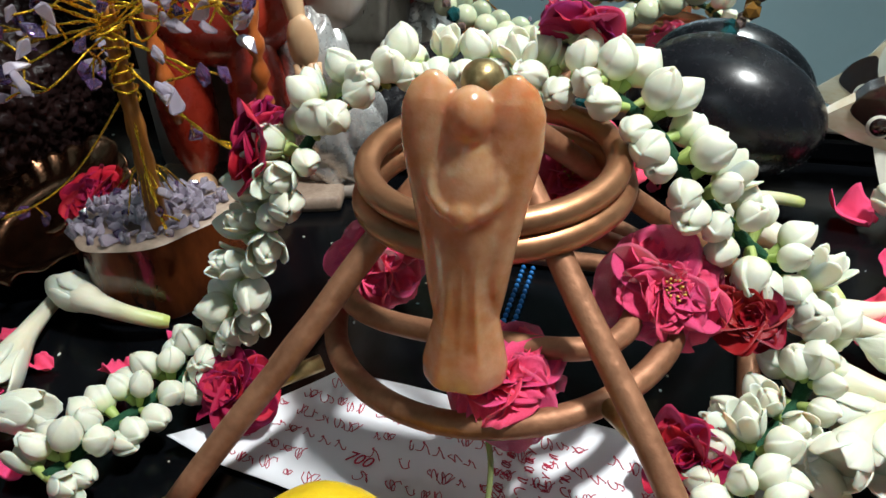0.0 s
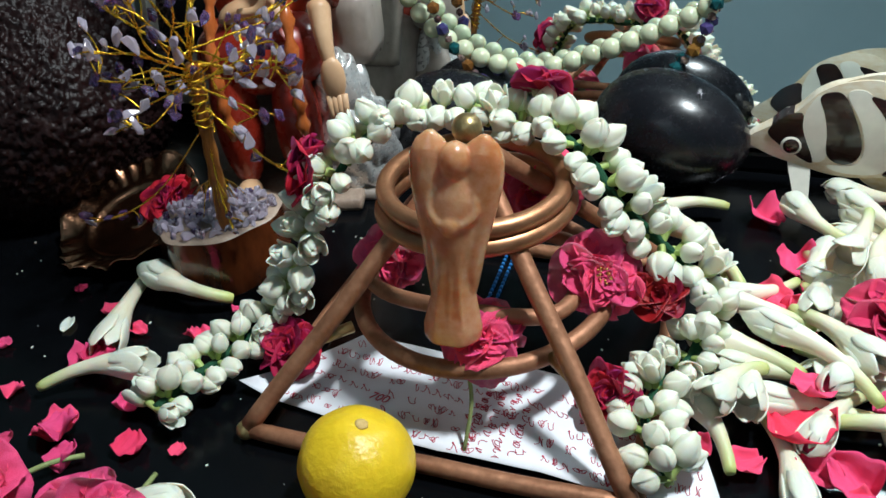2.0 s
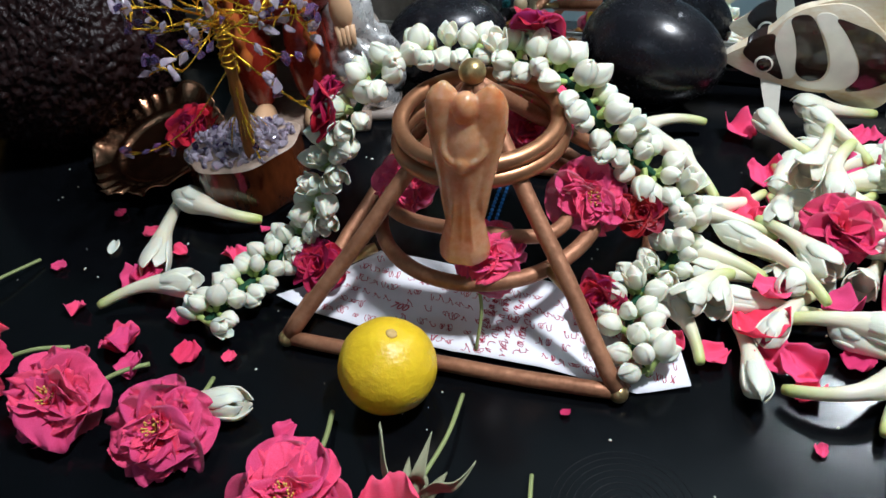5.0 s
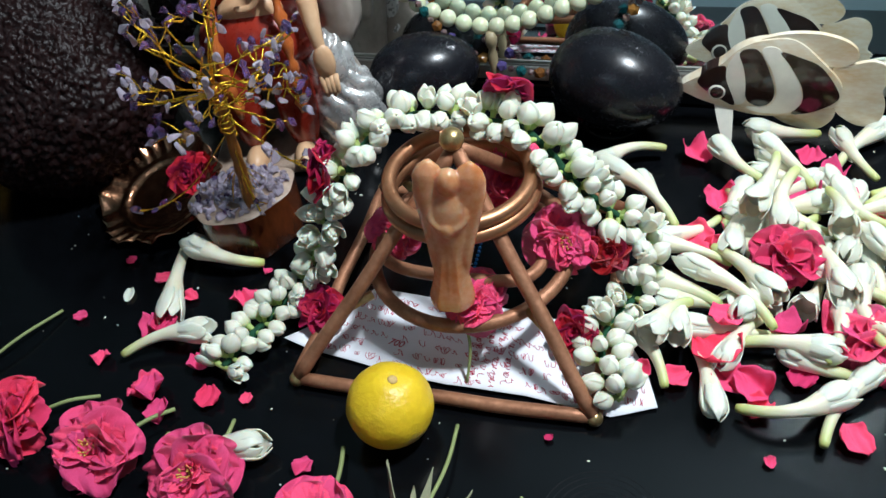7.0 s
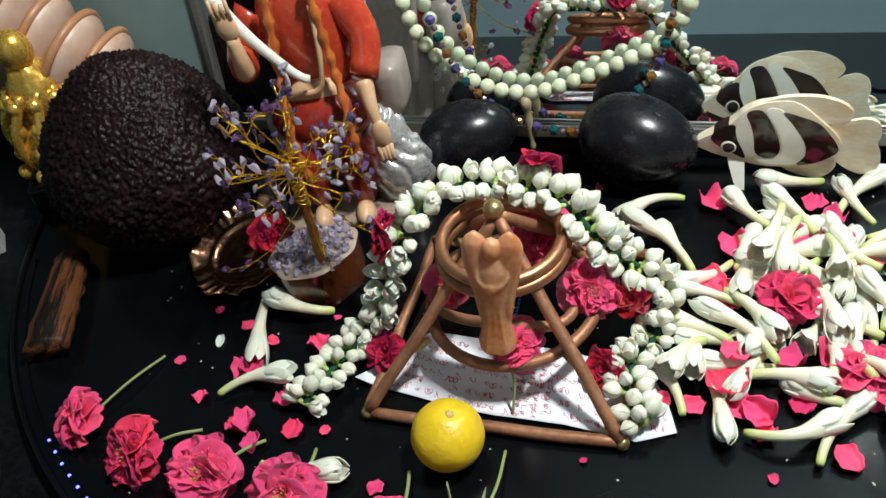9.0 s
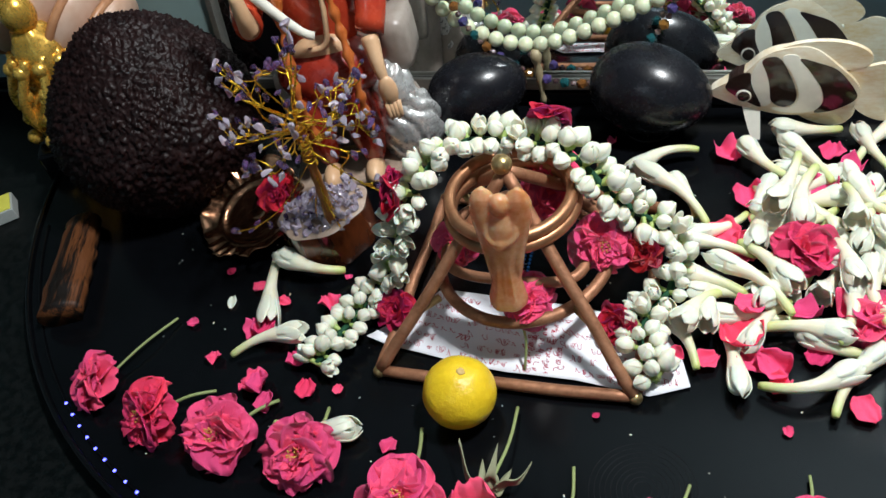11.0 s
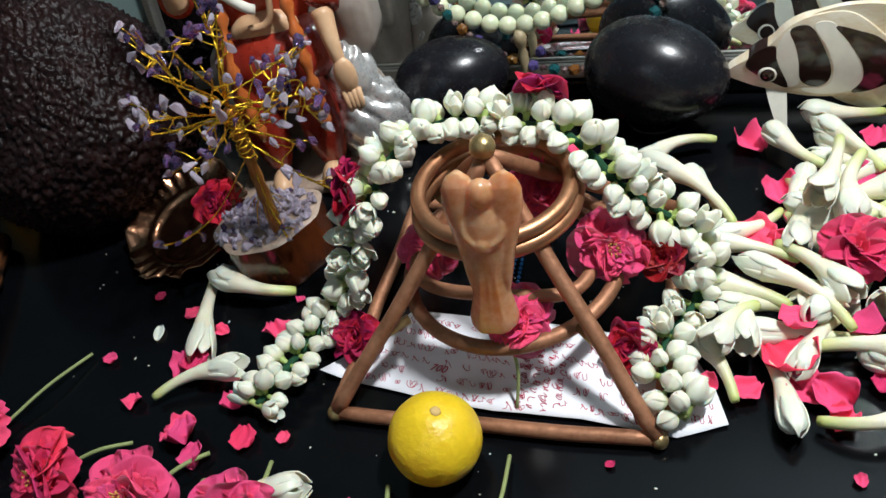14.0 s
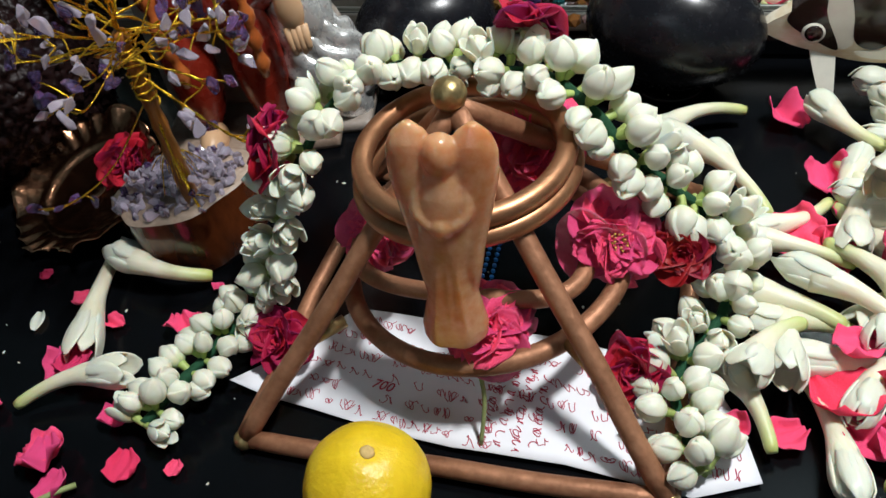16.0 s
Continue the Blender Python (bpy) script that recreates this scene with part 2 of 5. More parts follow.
def add_sheet(bm, f, nu, nv, th=0.0004, mat=0):
    """A thin closed sheet over u, v in 0..1."""
    pts = [[Vector(f(i / nu, j / nv)) for i in range(nu + 1)] for j in range(nv + 1)]
    top, low = [], []
    for j in range(nv + 1):
        a, b = [], []
        for i in range(nu + 1):
            du = pts[j][min(nu, i + 1)] - pts[j][max(0, i - 1)]
            dv = pts[min(nv, j + 1)][i] - pts[max(0, j - 1)][i]
            n = du.cross(dv)
            n = n.normalized() if n.length > 1e-12 else Vector((0, 0, 1))
            a.append(bm.verts.new(pts[j][i] + n * th / 2))
            b.append(bm.verts.new(pts[j][i] - n * th / 2))
        top.append(a)
        low.append(b)
    faces = []
    for j in range(nv):
        for i in range(nu):
            faces.append(bm.faces.new((top[j][i], top[j][i + 1], top[j + 1][i + 1], top[j + 1][i])))
            faces.append(bm.faces.new((low[j][i], low[j + 1][i], low[j + 1][i + 1], low[j][i + 1])))
    for j in range(nv):
        faces.append(bm.faces.new((top[j][0], top[j + 1][0], low[j + 1][0], low[j][0])))
        faces.append(bm.faces.new((top[j][nu], low[j][nu], low[j + 1][nu], top[j + 1][nu])))
    for i in range(nu):
        faces.append(bm.faces.new((top[0][i], low[0][i], low[0][i + 1], top[0][i + 1])))
        faces.append(bm.faces.new((top[nv][i], top[nv][i + 1], low[nv][i + 1], low[nv][i])))
    for f_ in faces:
        f_.material_index = mat
    return faces


def add_tube(bm, points, radius, sides=10, mat=0, closed=False, cap=True):
    """A round tube along points; radius is a number or a function of the share 0..1."""
    pts = [Vector(p) for p in points]
    n = len(pts)
    rad = radius if callable(radius) else (lambda s: radius)
    t0 = (pts[1] - pts[0]).normalized()
    ref = Vector((0, 0, 1)) if abs(t0.z) < 0.9 else Vector((1, 0, 0))
    side = t0.cross(ref).normalized()
    rings = []
    for k in range(n):
        if closed:
            t = (pts[(k + 1) % n] - pts[k - 1]).normalized()
        else:
            t = (pts[min(n - 1, k + 1)] - pts[max(0, k - 1)]).normalized()
        side = (side - t * side.dot(t)).normalized()
        up = t.cross(side)
        r = rad(k / max(1, n - 1))
        rings.append([bm.verts.new(pts[k] + (side * math.cos(a) + up * math.sin(a)) * r) for a in (2 * math.pi * i / sides for i in range(sides))])
    faces = []
    for k in range(n if closed else n - 1):
        a, b = rings[k], rings[(k + 1) % n]
        for i in range(sides):
            faces.append(bm.faces.new((a[i], a[(i + 1) % sides], b[(i + 1) % sides], b[i])))
    if cap and not closed:
        faces.append(bm.faces.new(rings[0][::-1]))
        faces.append(bm.faces.new(rings[-1]))
    for f in faces:
        f.material_index = mat
    return faces


def add_ball(bm, centre, size, u=20, v=14, mat=0, shape=None, turn=None):
    m = Matrix.Translation(centre) @ (turn or Matrix()) @ Matrix.Diagonal((*size, 1))
    r = bmesh.ops.create_uvsphere(bm, u_segments=u, v_segments=v, radius=1.0)
    for w in r["verts"]:
        p = w.co.copy()
        if shape:
            p = Vector(shape(p))
        w.co = m @ p
    done = set()
    for w in r["verts"]:
        for f in w.link_faces:
            done.add(f)
    for f in done:
        f.material_index = mat
    return r["verts"]


def add_box(bm, m, size, bevel=0.0, mat=0):
    before = set(bm.faces)
    r = bmesh.ops.create_cube(bm, size=1.0, matrix=m @ Matrix.Diagonal((*size, 1)))
    if bevel:
        edges = list({e for w in r["verts"] for e in w.link_edges})
        bmesh.ops.bevel(bm, geom=edges, offset=bevel, segments=2, profile=0.6, affect="EDGES")
    for f in bm.faces:
        if f not in before:
            f.material_index = mat


def smooth_path(ctrl, step):
    """Points along a Catmull-Rom curve, about `step` apart."""
    c = [Vector(p) for p in ctrl]
    c = [c[0] * 2 - c[1]] + c + [c[-1] * 2 - c[-2]]
    raw = []
    for i in range(1, len(c) - 2):
        for k in range(24):
            s = k / 24
            raw.append(0.5 * ((2 * c[i]) + (c[i + 1] - c[i - 1]) * s + (2 * c[i - 1] - 5 * c[i] + 4 * c[i + 1] - c[i + 2]) * s * s + (3 * c[i] - c[i - 1] - 3 * c[i + 1] + c[i + 2]) * s ** 3))
    raw.append(c[-2])
    out, gone = [raw[0]], 0.0
    for a, b in zip(raw, raw[1:]):
        gone += (b - a).length
        if gone >= step:
            out.append(b)
            gone = 0.0
    return out


def aim(direction, spin=0.0):
    """Turns +x to a direction."""
    return Vector(direction).to_track_quat("X", "Z").to_matrix().to_4x4() @ Matrix.Rotation(spin, 4, "X")


rng = random.Random(11)

# ---- the place ----
TRAY_X, TRAY_Y, TRAY_R = -0.05, 0.35, 0.533
MIRROR_Y, MIRROR_TILT = 0.352, 12.0


def disc(name, radius, top, bottom, mat, bevel=0.004):
    bm = bmesh.new()
    prof = [(0.0, top), (radius - bevel, top), (radius - bevel * 0.3, top - bevel * 0.3), (radius, top - bevel), (radius, bottom), (0.0, bottom)]
    n = 128
    rings = []
    for r, z in prof:
        rings.append([bm.verts.new((r * math.cos(2 * math.pi * i / n), r * math.sin(2 * math.pi * i / n), z)) for i in range(n)] if r else [bm.verts.new((0, 0, z))])
    for a, b in zip(rings, rings[1:]):
        for i in range(n):
            q = [a[i % len(a)], a[(i + 1) % len(a)], b[(i + 1) % len(b)], b[i % len(b)]]
            q = list(dict.fromkeys(q))
            bm.faces.new(q[::-1])
    bmesh.ops.bisect_plane(bm, geom=bm.verts[:] + bm.edges[:] + bm.faces[:], plane_co=(0, MIRROR_Y - 0.012 - TRAY_Y, 0), plane_no=(0, 1, 0), clear_outer=True)
    return mesh_of(name, bm, mat, smooth=False)


tray = thing("round_tray", "round glossy black tray with flowers laid on it", "tray", pose(TRAY_X, TRAY_Y, 0))
part("plate", disc("tray_plate", TRAY_R, 0.0, -0.016, TRAY), tray)
bm = bmesh.new()
add_tube(bm, [((TRAY_R - 0.0035) * math.cos(a), (TRAY_R - 0.0035) * math.sin(a), 0.0012) for a in (radians(v) for v in np.linspace(182.5, 357.5, 160))], 0.0028, 8)
part("rim", mesh_of("tray_rim", bm, TRAY), tray, label="raised black rim")
table_bm = bmesh.new()
add_box(table_bm, pose(0.1, -0.15, -0.036), (2.2, 1.38, 0.04), 0.004)
thing("table_top", "dark speckled granite table top under the tray", "table", kind="structure", data=mesh_of("table_top", table_bm, GRANITE, smooth=False))


def slab(name, centre, size, mat, label, category):
    bm = bmesh.new()
    add_box(bm, pose(*centre), size)
    return thing(name, label, category, kind="structure", data=mesh_of(name, bm, mat, smooth=False))


slab("wall_north", (0.0, 0.60, 0.6), (5.0, 0.1, 2.9), WALL, "matt teal painted room wall", "wall")
slab("wall_south", (0.0, -2.3, 0.6), (5.0, 0.1, 2.9), WALL, "matt teal painted room wall", "wall")
slab("wall_east", (2.45, -0.85, 0.6), (0.1, 2.8, 2.9), WALL, "matt teal painted room wall", "wall")
slab("wall_west", (-2.45, -0.85, 0.6), (0.1, 2.8, 2.9), WALL, "matt teal painted room wall", "wall")
slab("ceiling", (0.0, -0.85, 2.1), (5.0, 2.9, 0.1), WALL, "plain painted ceiling", "ceiling")
slab("floor", (0.0, -0.85, -0.9), (5.0, 2.9, 0.1), GRANITE, "dark stone floor", "floor")

mirror = thing("wall_mirror", "leaning wall mirror with a silver bottom rail", "mirror", pose(0, MIRROR_Y, 0.028, -MIRROR_TILT, 0, 0))
bm = bmesh.new()
add_box(bm, pose(0.355, 0.004, 0.36), (1.49, 0.008, 0.72))
part("glass", mesh_of("mirror_glass", bm, MIRROR, smooth=False), mirror)
bm = bmesh.new()
add_box(bm, pose(0.355, -0.004, -0.006), (1.49, 0.012, 0.010), 0.0015)
add_box(bm, pose(0.355, -0.008, 0.000), (1.49, 0.004, 0.003), 0.001)
part("rail", mesh_of("mirror_rail", bm, SILVER_TRIM, smooth=False), mirror, label="brushed silver rail")
bm = bmesh.new()
add_box(bm, pose(-0.394, 0.0, 0.36), (0.007, 0.014, 0.72), 0.001)
part("edge_strip", mesh_of("mirror_edge", bm, SILVER_TRIM, smooth=False), mirror)
bm = bmesh.new()
add_box(bm, pose(-0.80, 0.006, 0.36), (0.80, 0.012, 0.72))
part("side_panel", mesh_of("mirror_side_panel", bm, PANEL, smooth=False), mirror, label="painted grey-green side panel")
bm = bmesh.new()
add_box(bm, pose(0.1, MIRROR_Y - 0.001, 0.008), (1.9, 0.020, 0.016), 0.003)
thing("back_plinth", "low black lacquered plinth along the mirror", "plinth", data=mesh_of("back_plinth", bm, TRAY, smooth=False))

# led strip on the rim of the tray
led = thing("led_strip", "blue led strip glowing along the tray rim", "led strip", pose(TRAY_X, TRAY_Y, 0))
arc = [radians(a) for a in np.linspace(205, 262, 60)]
bm = bmesh.new()
add_tube(bm, [((TRAY_R - 0.015) * math.cos(a), (TRAY_R - 0.015) * math.sin(a), 0.001) for a in arc], 0.0012, 6)
part("cable", mesh_of("led_cable", bm, TRAY), led)
bm = bmesh.new()
add_ball(bm, (0, 0, 0), (0.0014, 0.0014, 0.0012), 8, 6)
led_bulb = mesh_of("led_bulb", bm, VIOLET_LED)
for a in np.linspace(233.5, 247.5, 9):
    part("bulb", led_bulb, led, pose((TRAY_R - 0.015) * math.cos(radians(a)), (TRAY_R - 0.015) * math.sin(radians(a)), 0.002))

# ---- copper pyramid ----
BASE, APEX = 0.0975, 0.137
CX, CY = 0.0, 0.0975
pyramid = thing("copper_pyramid", "open copper pipe pyramid frame with rings", "pyramid", pose(CX, CY, 0))
TUBE = 0.0046
corners = [Vector((sx * BASE, sy * BASE, TUBE + 0.001)) for sx, sy in ((-1, -1), (1, -1), (1, 1), (-1, 1))]
corners[0] += Vector((0.0020, 0.0005, 0))
corners[1] += Vector((0.0015, 0.0045, 0))
top = Vector((0.001, 0, APEX - 0.006))


def wobble_tube(a, b, r, n=14, seed=0, amp=0.0006):
    rr = random.Random(seed)
    ph = rr.random() * 6
    d = b - a
    side = d.cross(Vector((0.3, 0.2, 1))).normalized()
    return [a + d * (i / n) + side * amp * math.sin(ph + i * 0.9) for i in range(n + 1)]


for i in range(4):
    bm = bmesh.new()
    add_tube(bm, wobble_tube(corners[i], corners[(i + 1) % 4], TUBE, seed=i), lambda s: TUBE * (1 - 0.12 * (abs(s - 0.5) > 0.46)), 14)
    part("base_pipe", mesh_of("base_pipe", bm, COPPER), pyramid)
    bm = bmesh.new()
    add_tube(bm, wobble_tube(corners[i], top, TUBE, seed=i + 9), TUBE * 1.02, 14)
    part("leg_pipe", mesh_of("leg_pipe", bm, COPPER), pyramid)
    bm = bmesh.new()
    add_ball(bm, corners[i], (0.0053, 0.0053, 0.0052), 14, 10)
    part("corner_joint", mesh_of("corner_joint", bm, BRASS), pyramid, label="soldered brass corner")
bm = bmesh.new()
add_ball(bm, (0, 0, APEX), (0.0076, 0.0076, 0.0074), 24, 16)
part("apex_ball", mesh_of("apex_ball", bm, BRASS), pyramid, label="dull brass ball")


def ring(name, centre, radius, r, mat, tilt=(0, 0), squash=1.0):
    bm = bmesh.new()
    m = pose(*centre, tilt[0], tilt[1], 0)
    add_tube(bm, [m @ Vector((radius * math.cos(a), radius * squash * math.sin(a), 0)) for a in (2 * math.pi * i / 72 for i in range(72))], r, 14, closed=True)
    part(name, mesh_of(name, bm, mat), pyramid)


ring("upper_ring", (0.001, 0.003, 0.1065), 0.0450, 0.0048, COPPER_RING, (1.5, 1))
ring("upper_ring", (0.001, 0.003, 0.0958), 0.0468, 0.005, COPPER_RING, (-1, -1))
ring("middle_ring", (0.004, 0.000, 0.046), 0.0665, 0.0046, COPPER, (3, -2))
# a third, squarer ring wedged between the legs
bm = bmesh.new()
loop = []
for k in range(72):
    a = 2 * math.pi * k / 72
    c, q = math.cos(a), math.sin(a)
    loop.append((0.001 + 0.0545 * math.copysign(abs(c) ** 0.55, c), 0.001 + 0.039 * math.copysign(abs(q) ** 0.55, q), 0.057 - 0.002 * c))
add_tube(bm, loop, 0.0042, 14, closed=True)
part("inner_ring", mesh_of("inner_ring", bm, COPPER), pyramid)
for k in range(4):
    d = corners[k].normalized()
    bm = bmesh.new()
    add_tube(bm, [(d.x * 0.072, d.y * 0.072, 0.046), (d.x * 0.094, d.y * 0.094, 0.045)], 0.0032, 10)
    part("clip", mesh_of("ring_clip", bm, BRASS), pyramid, label="brass clip")

# ---- angel ----
bm = bmesh.new()
LEV = [(0.000, 0.0122, 0.0098), (0.0015, 0.0136, 0.0110), (0.007, 0.0140, 0.0110), (0.014, 0.0126, 0.0102), (0.024, 0.0106, 0.0092), (0.034, 0.0098, 0.0088),
       (0.044, 0.0104, 0.0092), (0.056, 0.0124, 0.0100), (0.066, 0.0132, 0.0102), (0.076, 0.0118, 0.0094), (0.083, 0.0086, 0.0078), (0.088, 0.0052, 0.0056)]
NS = 40
rings = []
for h, w, d in LEV:
    rings.append([bm.verts.new((w * math.cos(a) * (1 + 0.03 * math.sin(3 * a + h * 60)), d * math.sin(a) * (1 + 0.06 * math.cos(6 * a) * (h < 0.05)), h)) for a in (2 * math.pi * i / NS for i in range(NS))])
for a, b in zip(rings, rings[1:]):
    for i in range(NS):
        bm.faces.new((a[i], a[(i + 1) % NS], b[(i + 1) % NS], b[i]))
bm.faces.new(rings[0][::-1])
bm.faces.new(rings[-1])
add_ball(bm, (0.0, -0.0026, 0.0928), (0.0070, 0.0070, 0.0092), 24, 16)
for sg in (-1, 1):
    # a wing: a flat leaf, broad and round at the shoulder, running to a point above the hem
    rows = []
    for k in range(23):
        t = k / 22
        half = float(np.interp(t, [0, 0.12, 0.3, 0.55, 0.75, 0.87, 0.95, 1.0], [0.0010, 0.0030, 0.0052, 0.0078, 0.0096, 0.0094, 0.0068, 0.0016]))
        deep = float(np.interp(t, [0, 0.2, 0.6, 0.9, 1.0], [0.0030, 0.0062, 0.0072, 0.0060, 0.0020]))
        cx = float(np.interp(t, [0, 0.35, 0.7, 1.0], [0.0090, 0.0090, 0.0114, 0.0118]))
        rows.append([bm.verts.new((sg * cx + half * math.cos(a), 0.0006 + deep * math.sin(a), 0.022 + 0.083 * t)) for a in (2 * math.pi * i / 24 for i in range(24))])
    for a, b in zip(rows, rows[1:]):
        for i in range(24):
            bm.faces.new((a[i], a[(i + 1) % 24], b[(i + 1) % 24], b[i]))
    bm.faces.new(rows[0][::-1])
    bm.faces.new(rows[-1])
    add_tube(bm, smooth_path([(sg * 0.0092, -0.0036, 0.080), (sg * 0.0096, -0.0070, 0.069), (sg * 0.0026, -0.0098, 0.063)], 0.003), lambda q: 0.0026 - 0.0008 * q, 10)
add_ball(bm, (0.0, 0.0010, 0.0830), (0.0125, 0.0070, 0.0130), 24, 16)
add_ball(bm, (0.0, -0.0092, 0.0635), (0.0044, 0.0032, 0.0046), 18, 12)
for sx in (-0.0052, 0.0004, 0.0056):
    add_tube(bm, smooth_path([(sx * 0.8, -0.0078, 0.054), (sx * 0.8, -0.0078, 0.034), (sx * 1.2, -0.0092, 0.008)], 0.004), 0.0012, 10)
bmesh.ops.recalc_face_normals(bm, faces=bm.faces)
angel = thing("angel_figurine", "carved peach quartz angel figurine leaning on copper rings", "figurine",
              pose(0.0075, 0.0370, 0.0580) @ Matrix.Rotation(radians(-8.5), 4, "X") @ Matrix.Rotation(radians(2.6), 4, "Y") @ Matrix.Rotation(radians(6), 4, "Z") @ Matrix.Diagonal((1.0, 1.0, 0.955, 1.0)), data=mesh_of("angel_figurine", bm, QUARTZ))
mod = angel.modifiers.new("fuse", "REMESH")
mod.mode, mod.voxel_size, mod.use_smooth_shade = "VOXEL", 0.0008, True
mod = angel.modifiers.new("polish", "SMOOTH")
mod.factor, mod.iterations = 0.5, 3

# ---- lemon ----
lemon = thing("lemon", "ripe yellow lemon lying beside the pyramid", "lemon", pose(-0.0200, -0.0220, 0.0258, -3, 12, 0))
bm = bmesh.new()
add_ball(bm, (0, 0, 0), (0.0264, 0.0264, 0.0258), 64, 44, shape=lambda p: p * (1 + 0.020 * noise.noise(p * 2.1) + 0.007 * noise.noise(p * 6) - 0.03 * math.exp(-((p.z - 1) / 0.02) ** 2)))
part("fruit", mesh_of("lemon_fruit", bm, LEMON), lemon)
bm = bmesh.new()
add_ball(bm, (0, 0, 0.0252), (0.0031, 0.0031, 0.0012), 14, 8, shape=lambda p: p * (1 + 0.2 * noise.noise(p * 3)))
part("navel", mesh_of("lemon_navel", bm, NAVEL), lemon, label="pale brown stem scar")

# ---- note paper ----
note = thing("handwritten_note", "folded white paper note with red handwriting", "note", pose(0, 0, 0))
edge = [(-0.116, 0.029), (-0.092, 0.027), (-0.054, 0.0215), (0.003, 0.0145), (0.054, 0.0150), (0.108, 0.0095), (0.135, 0.021), (0.126, 0.047), (0.110, 0.074), (0.055, 0.082), (-0.071, 0.090)]
poly = [Vector((x, y, 0)) for x, y in edge]


def note_z(x, y):
    return 0.0022 + 0.0016 * max(0.0, math.sin(x * 34 + 0.5)) + 0.0012 * math.sin(x * 90 + y * 60) * 0.4 + max(0.0, -0.095 - x) * 0.35


bm = bmesh.new()
verts = [bm.verts.new((x, y, 0)) for x, y in edge]
bm.faces.new(verts)
for x in np.arange(-0.11, 0.13, 0.012):
    bmesh.ops.bisect_plane(bm, geom=bm.verts[:] + bm.edges[:] + bm.faces[:], plane_co=(x, 0, 0), plane_no=(1, 0.15, 0))
for y in np.arange(0.008, 0.09, 0.012):
    bmesh.ops.bisect_plane(bm, geom=bm.verts[:] + bm.edges[:] + bm.faces[:], plane_co=(0, y, 0), plane_no=(0, 1, 0))
for w in bm.verts:
    w.co.z = note_z(w.co.x, w.co.y)
bmesh.ops.recalc_face_normals(bm, faces=bm.faces)
ext = bmesh.ops.extrude_face_region(bm, geom=bm.faces[:])
for w in ext["geom"]:
    if isinstance(w, bmesh.types.BMVert):
        w.co.z += 0.0004
bmesh.ops.recalc_face_normals(bm, faces=bm.faces)
part("sheet", mesh_of("note_sheet", bm, PAPER), note)


def inside(x, y, margin=0.0):
    hit = False
    for (x1, y1), (x2, y2) in zip(edge, edge[1:] + edge[:1]):
        if (y1 > y) != (y2 > y) and x < (x2 - x1) * (y - y1) / (y2 - y1) + x1:
            hit = not hit
    return hit


bm = bmesh.new()
ink = random.Random(5)
slope = math.atan2(-0.013, 0.086)
for row in range(8):
    s = -0.12
    while s < 0.14:
        wlen = ink.uniform(0.003, 0.0075)
        x0 = s
        y0 = 0.080 - row * 0.0105 + (s + 0.05) * math.tan(slope) + ink.uniform(-0.0008, 0.0008)
        s += wlen + (ink.uniform(0.0045, 0.0075) if ink.random() < 0.28 else ink.uniform(0.0003, 0.0012))
        if not (inside(x0 - 0.002, y0 - 0.003) and inside(x0 + wlen + 0.002, y0 - 0.003) and inside(x0, y0 + 0.003) and inside(x0 + wlen, y0 + 0.003)):
            continue
        if abs(x0 + wlen / 2 + 0.040) < 0.014 and abs(y0 - 0.0425) < 0.0045:
            continue
        pts = []
        n = 16
        ph, lean, loops, hgt = ink.random() * 6, ink.uniform(-0.3, 0.3), ink.choice((1.0, 1.5, 2.1, 2.7)), ink.uniform(0.0014, 0.0030)
        for k in range(n):
            u = k / (n - 1)
            px = x0 + wlen * (u * 0.75 + 0.2 * math.cos(ph + u * 6.28 * loops * 1.3))
            py = y0 + hgt * math.sin(ph + u * 6.28 * loops) + 0.0006 * math.sin(ph * 3 + u * 17)
            pts.append((px, py, note_z(px, py) + 0.00055))
        add_tube(bm, pts, 0.00021, 4)
for col in range(4):
    s = 0.006
    while s < 0.062:
        wlen = ink.uniform(0.0025, 0.005)
        ph, loops = ink.random() * 6, ink.choice((0.7, 1.2, 2.0))
        x0 = 0.016 + col * 0.0075 + ink.uniform(-0.0008, 0.0008)
        if inside(x0 - 0.003, s - 0.002) and inside(x0 + 0.003, s + wlen + 0.002):
            pts = []
            for k in range(14):
                u = k / 13
                px = x0 + 0.0019 * math.sin(ph + u * 6.28 * loops)
                py = s + wlen * (u * 0.75 + 0.2 * math.cos(ph + u * 8.2 * loops))
                pts.append((px, py, note_z(px, py) + 0.0006))
            add_tube(bm, pts, 0.00026, 4)
        s += wlen + ink.uniform(0.0008, 0.002)
part("writing", mesh_of("note_writing", bm, INK), note, label="red handwriting strokes")["kind"] = "stuff"
digits = bpy.data.curves.new("note_digits", "FONT")
digits.body, digits.size, digits.align_x, digits.align_y, digits.extrude = "700", 0.0076, "CENTER", "CENTER", 0.0001
digits.shear = 0.2
digits.materials.append(INK)
part("digits", digits, note, pose(-0.040, 0.0425, note_z(-0.040, 0.0425) + 0.0014, 0, 0, math.degrees(slope)), "red handwritten number")

# ---- roses ----


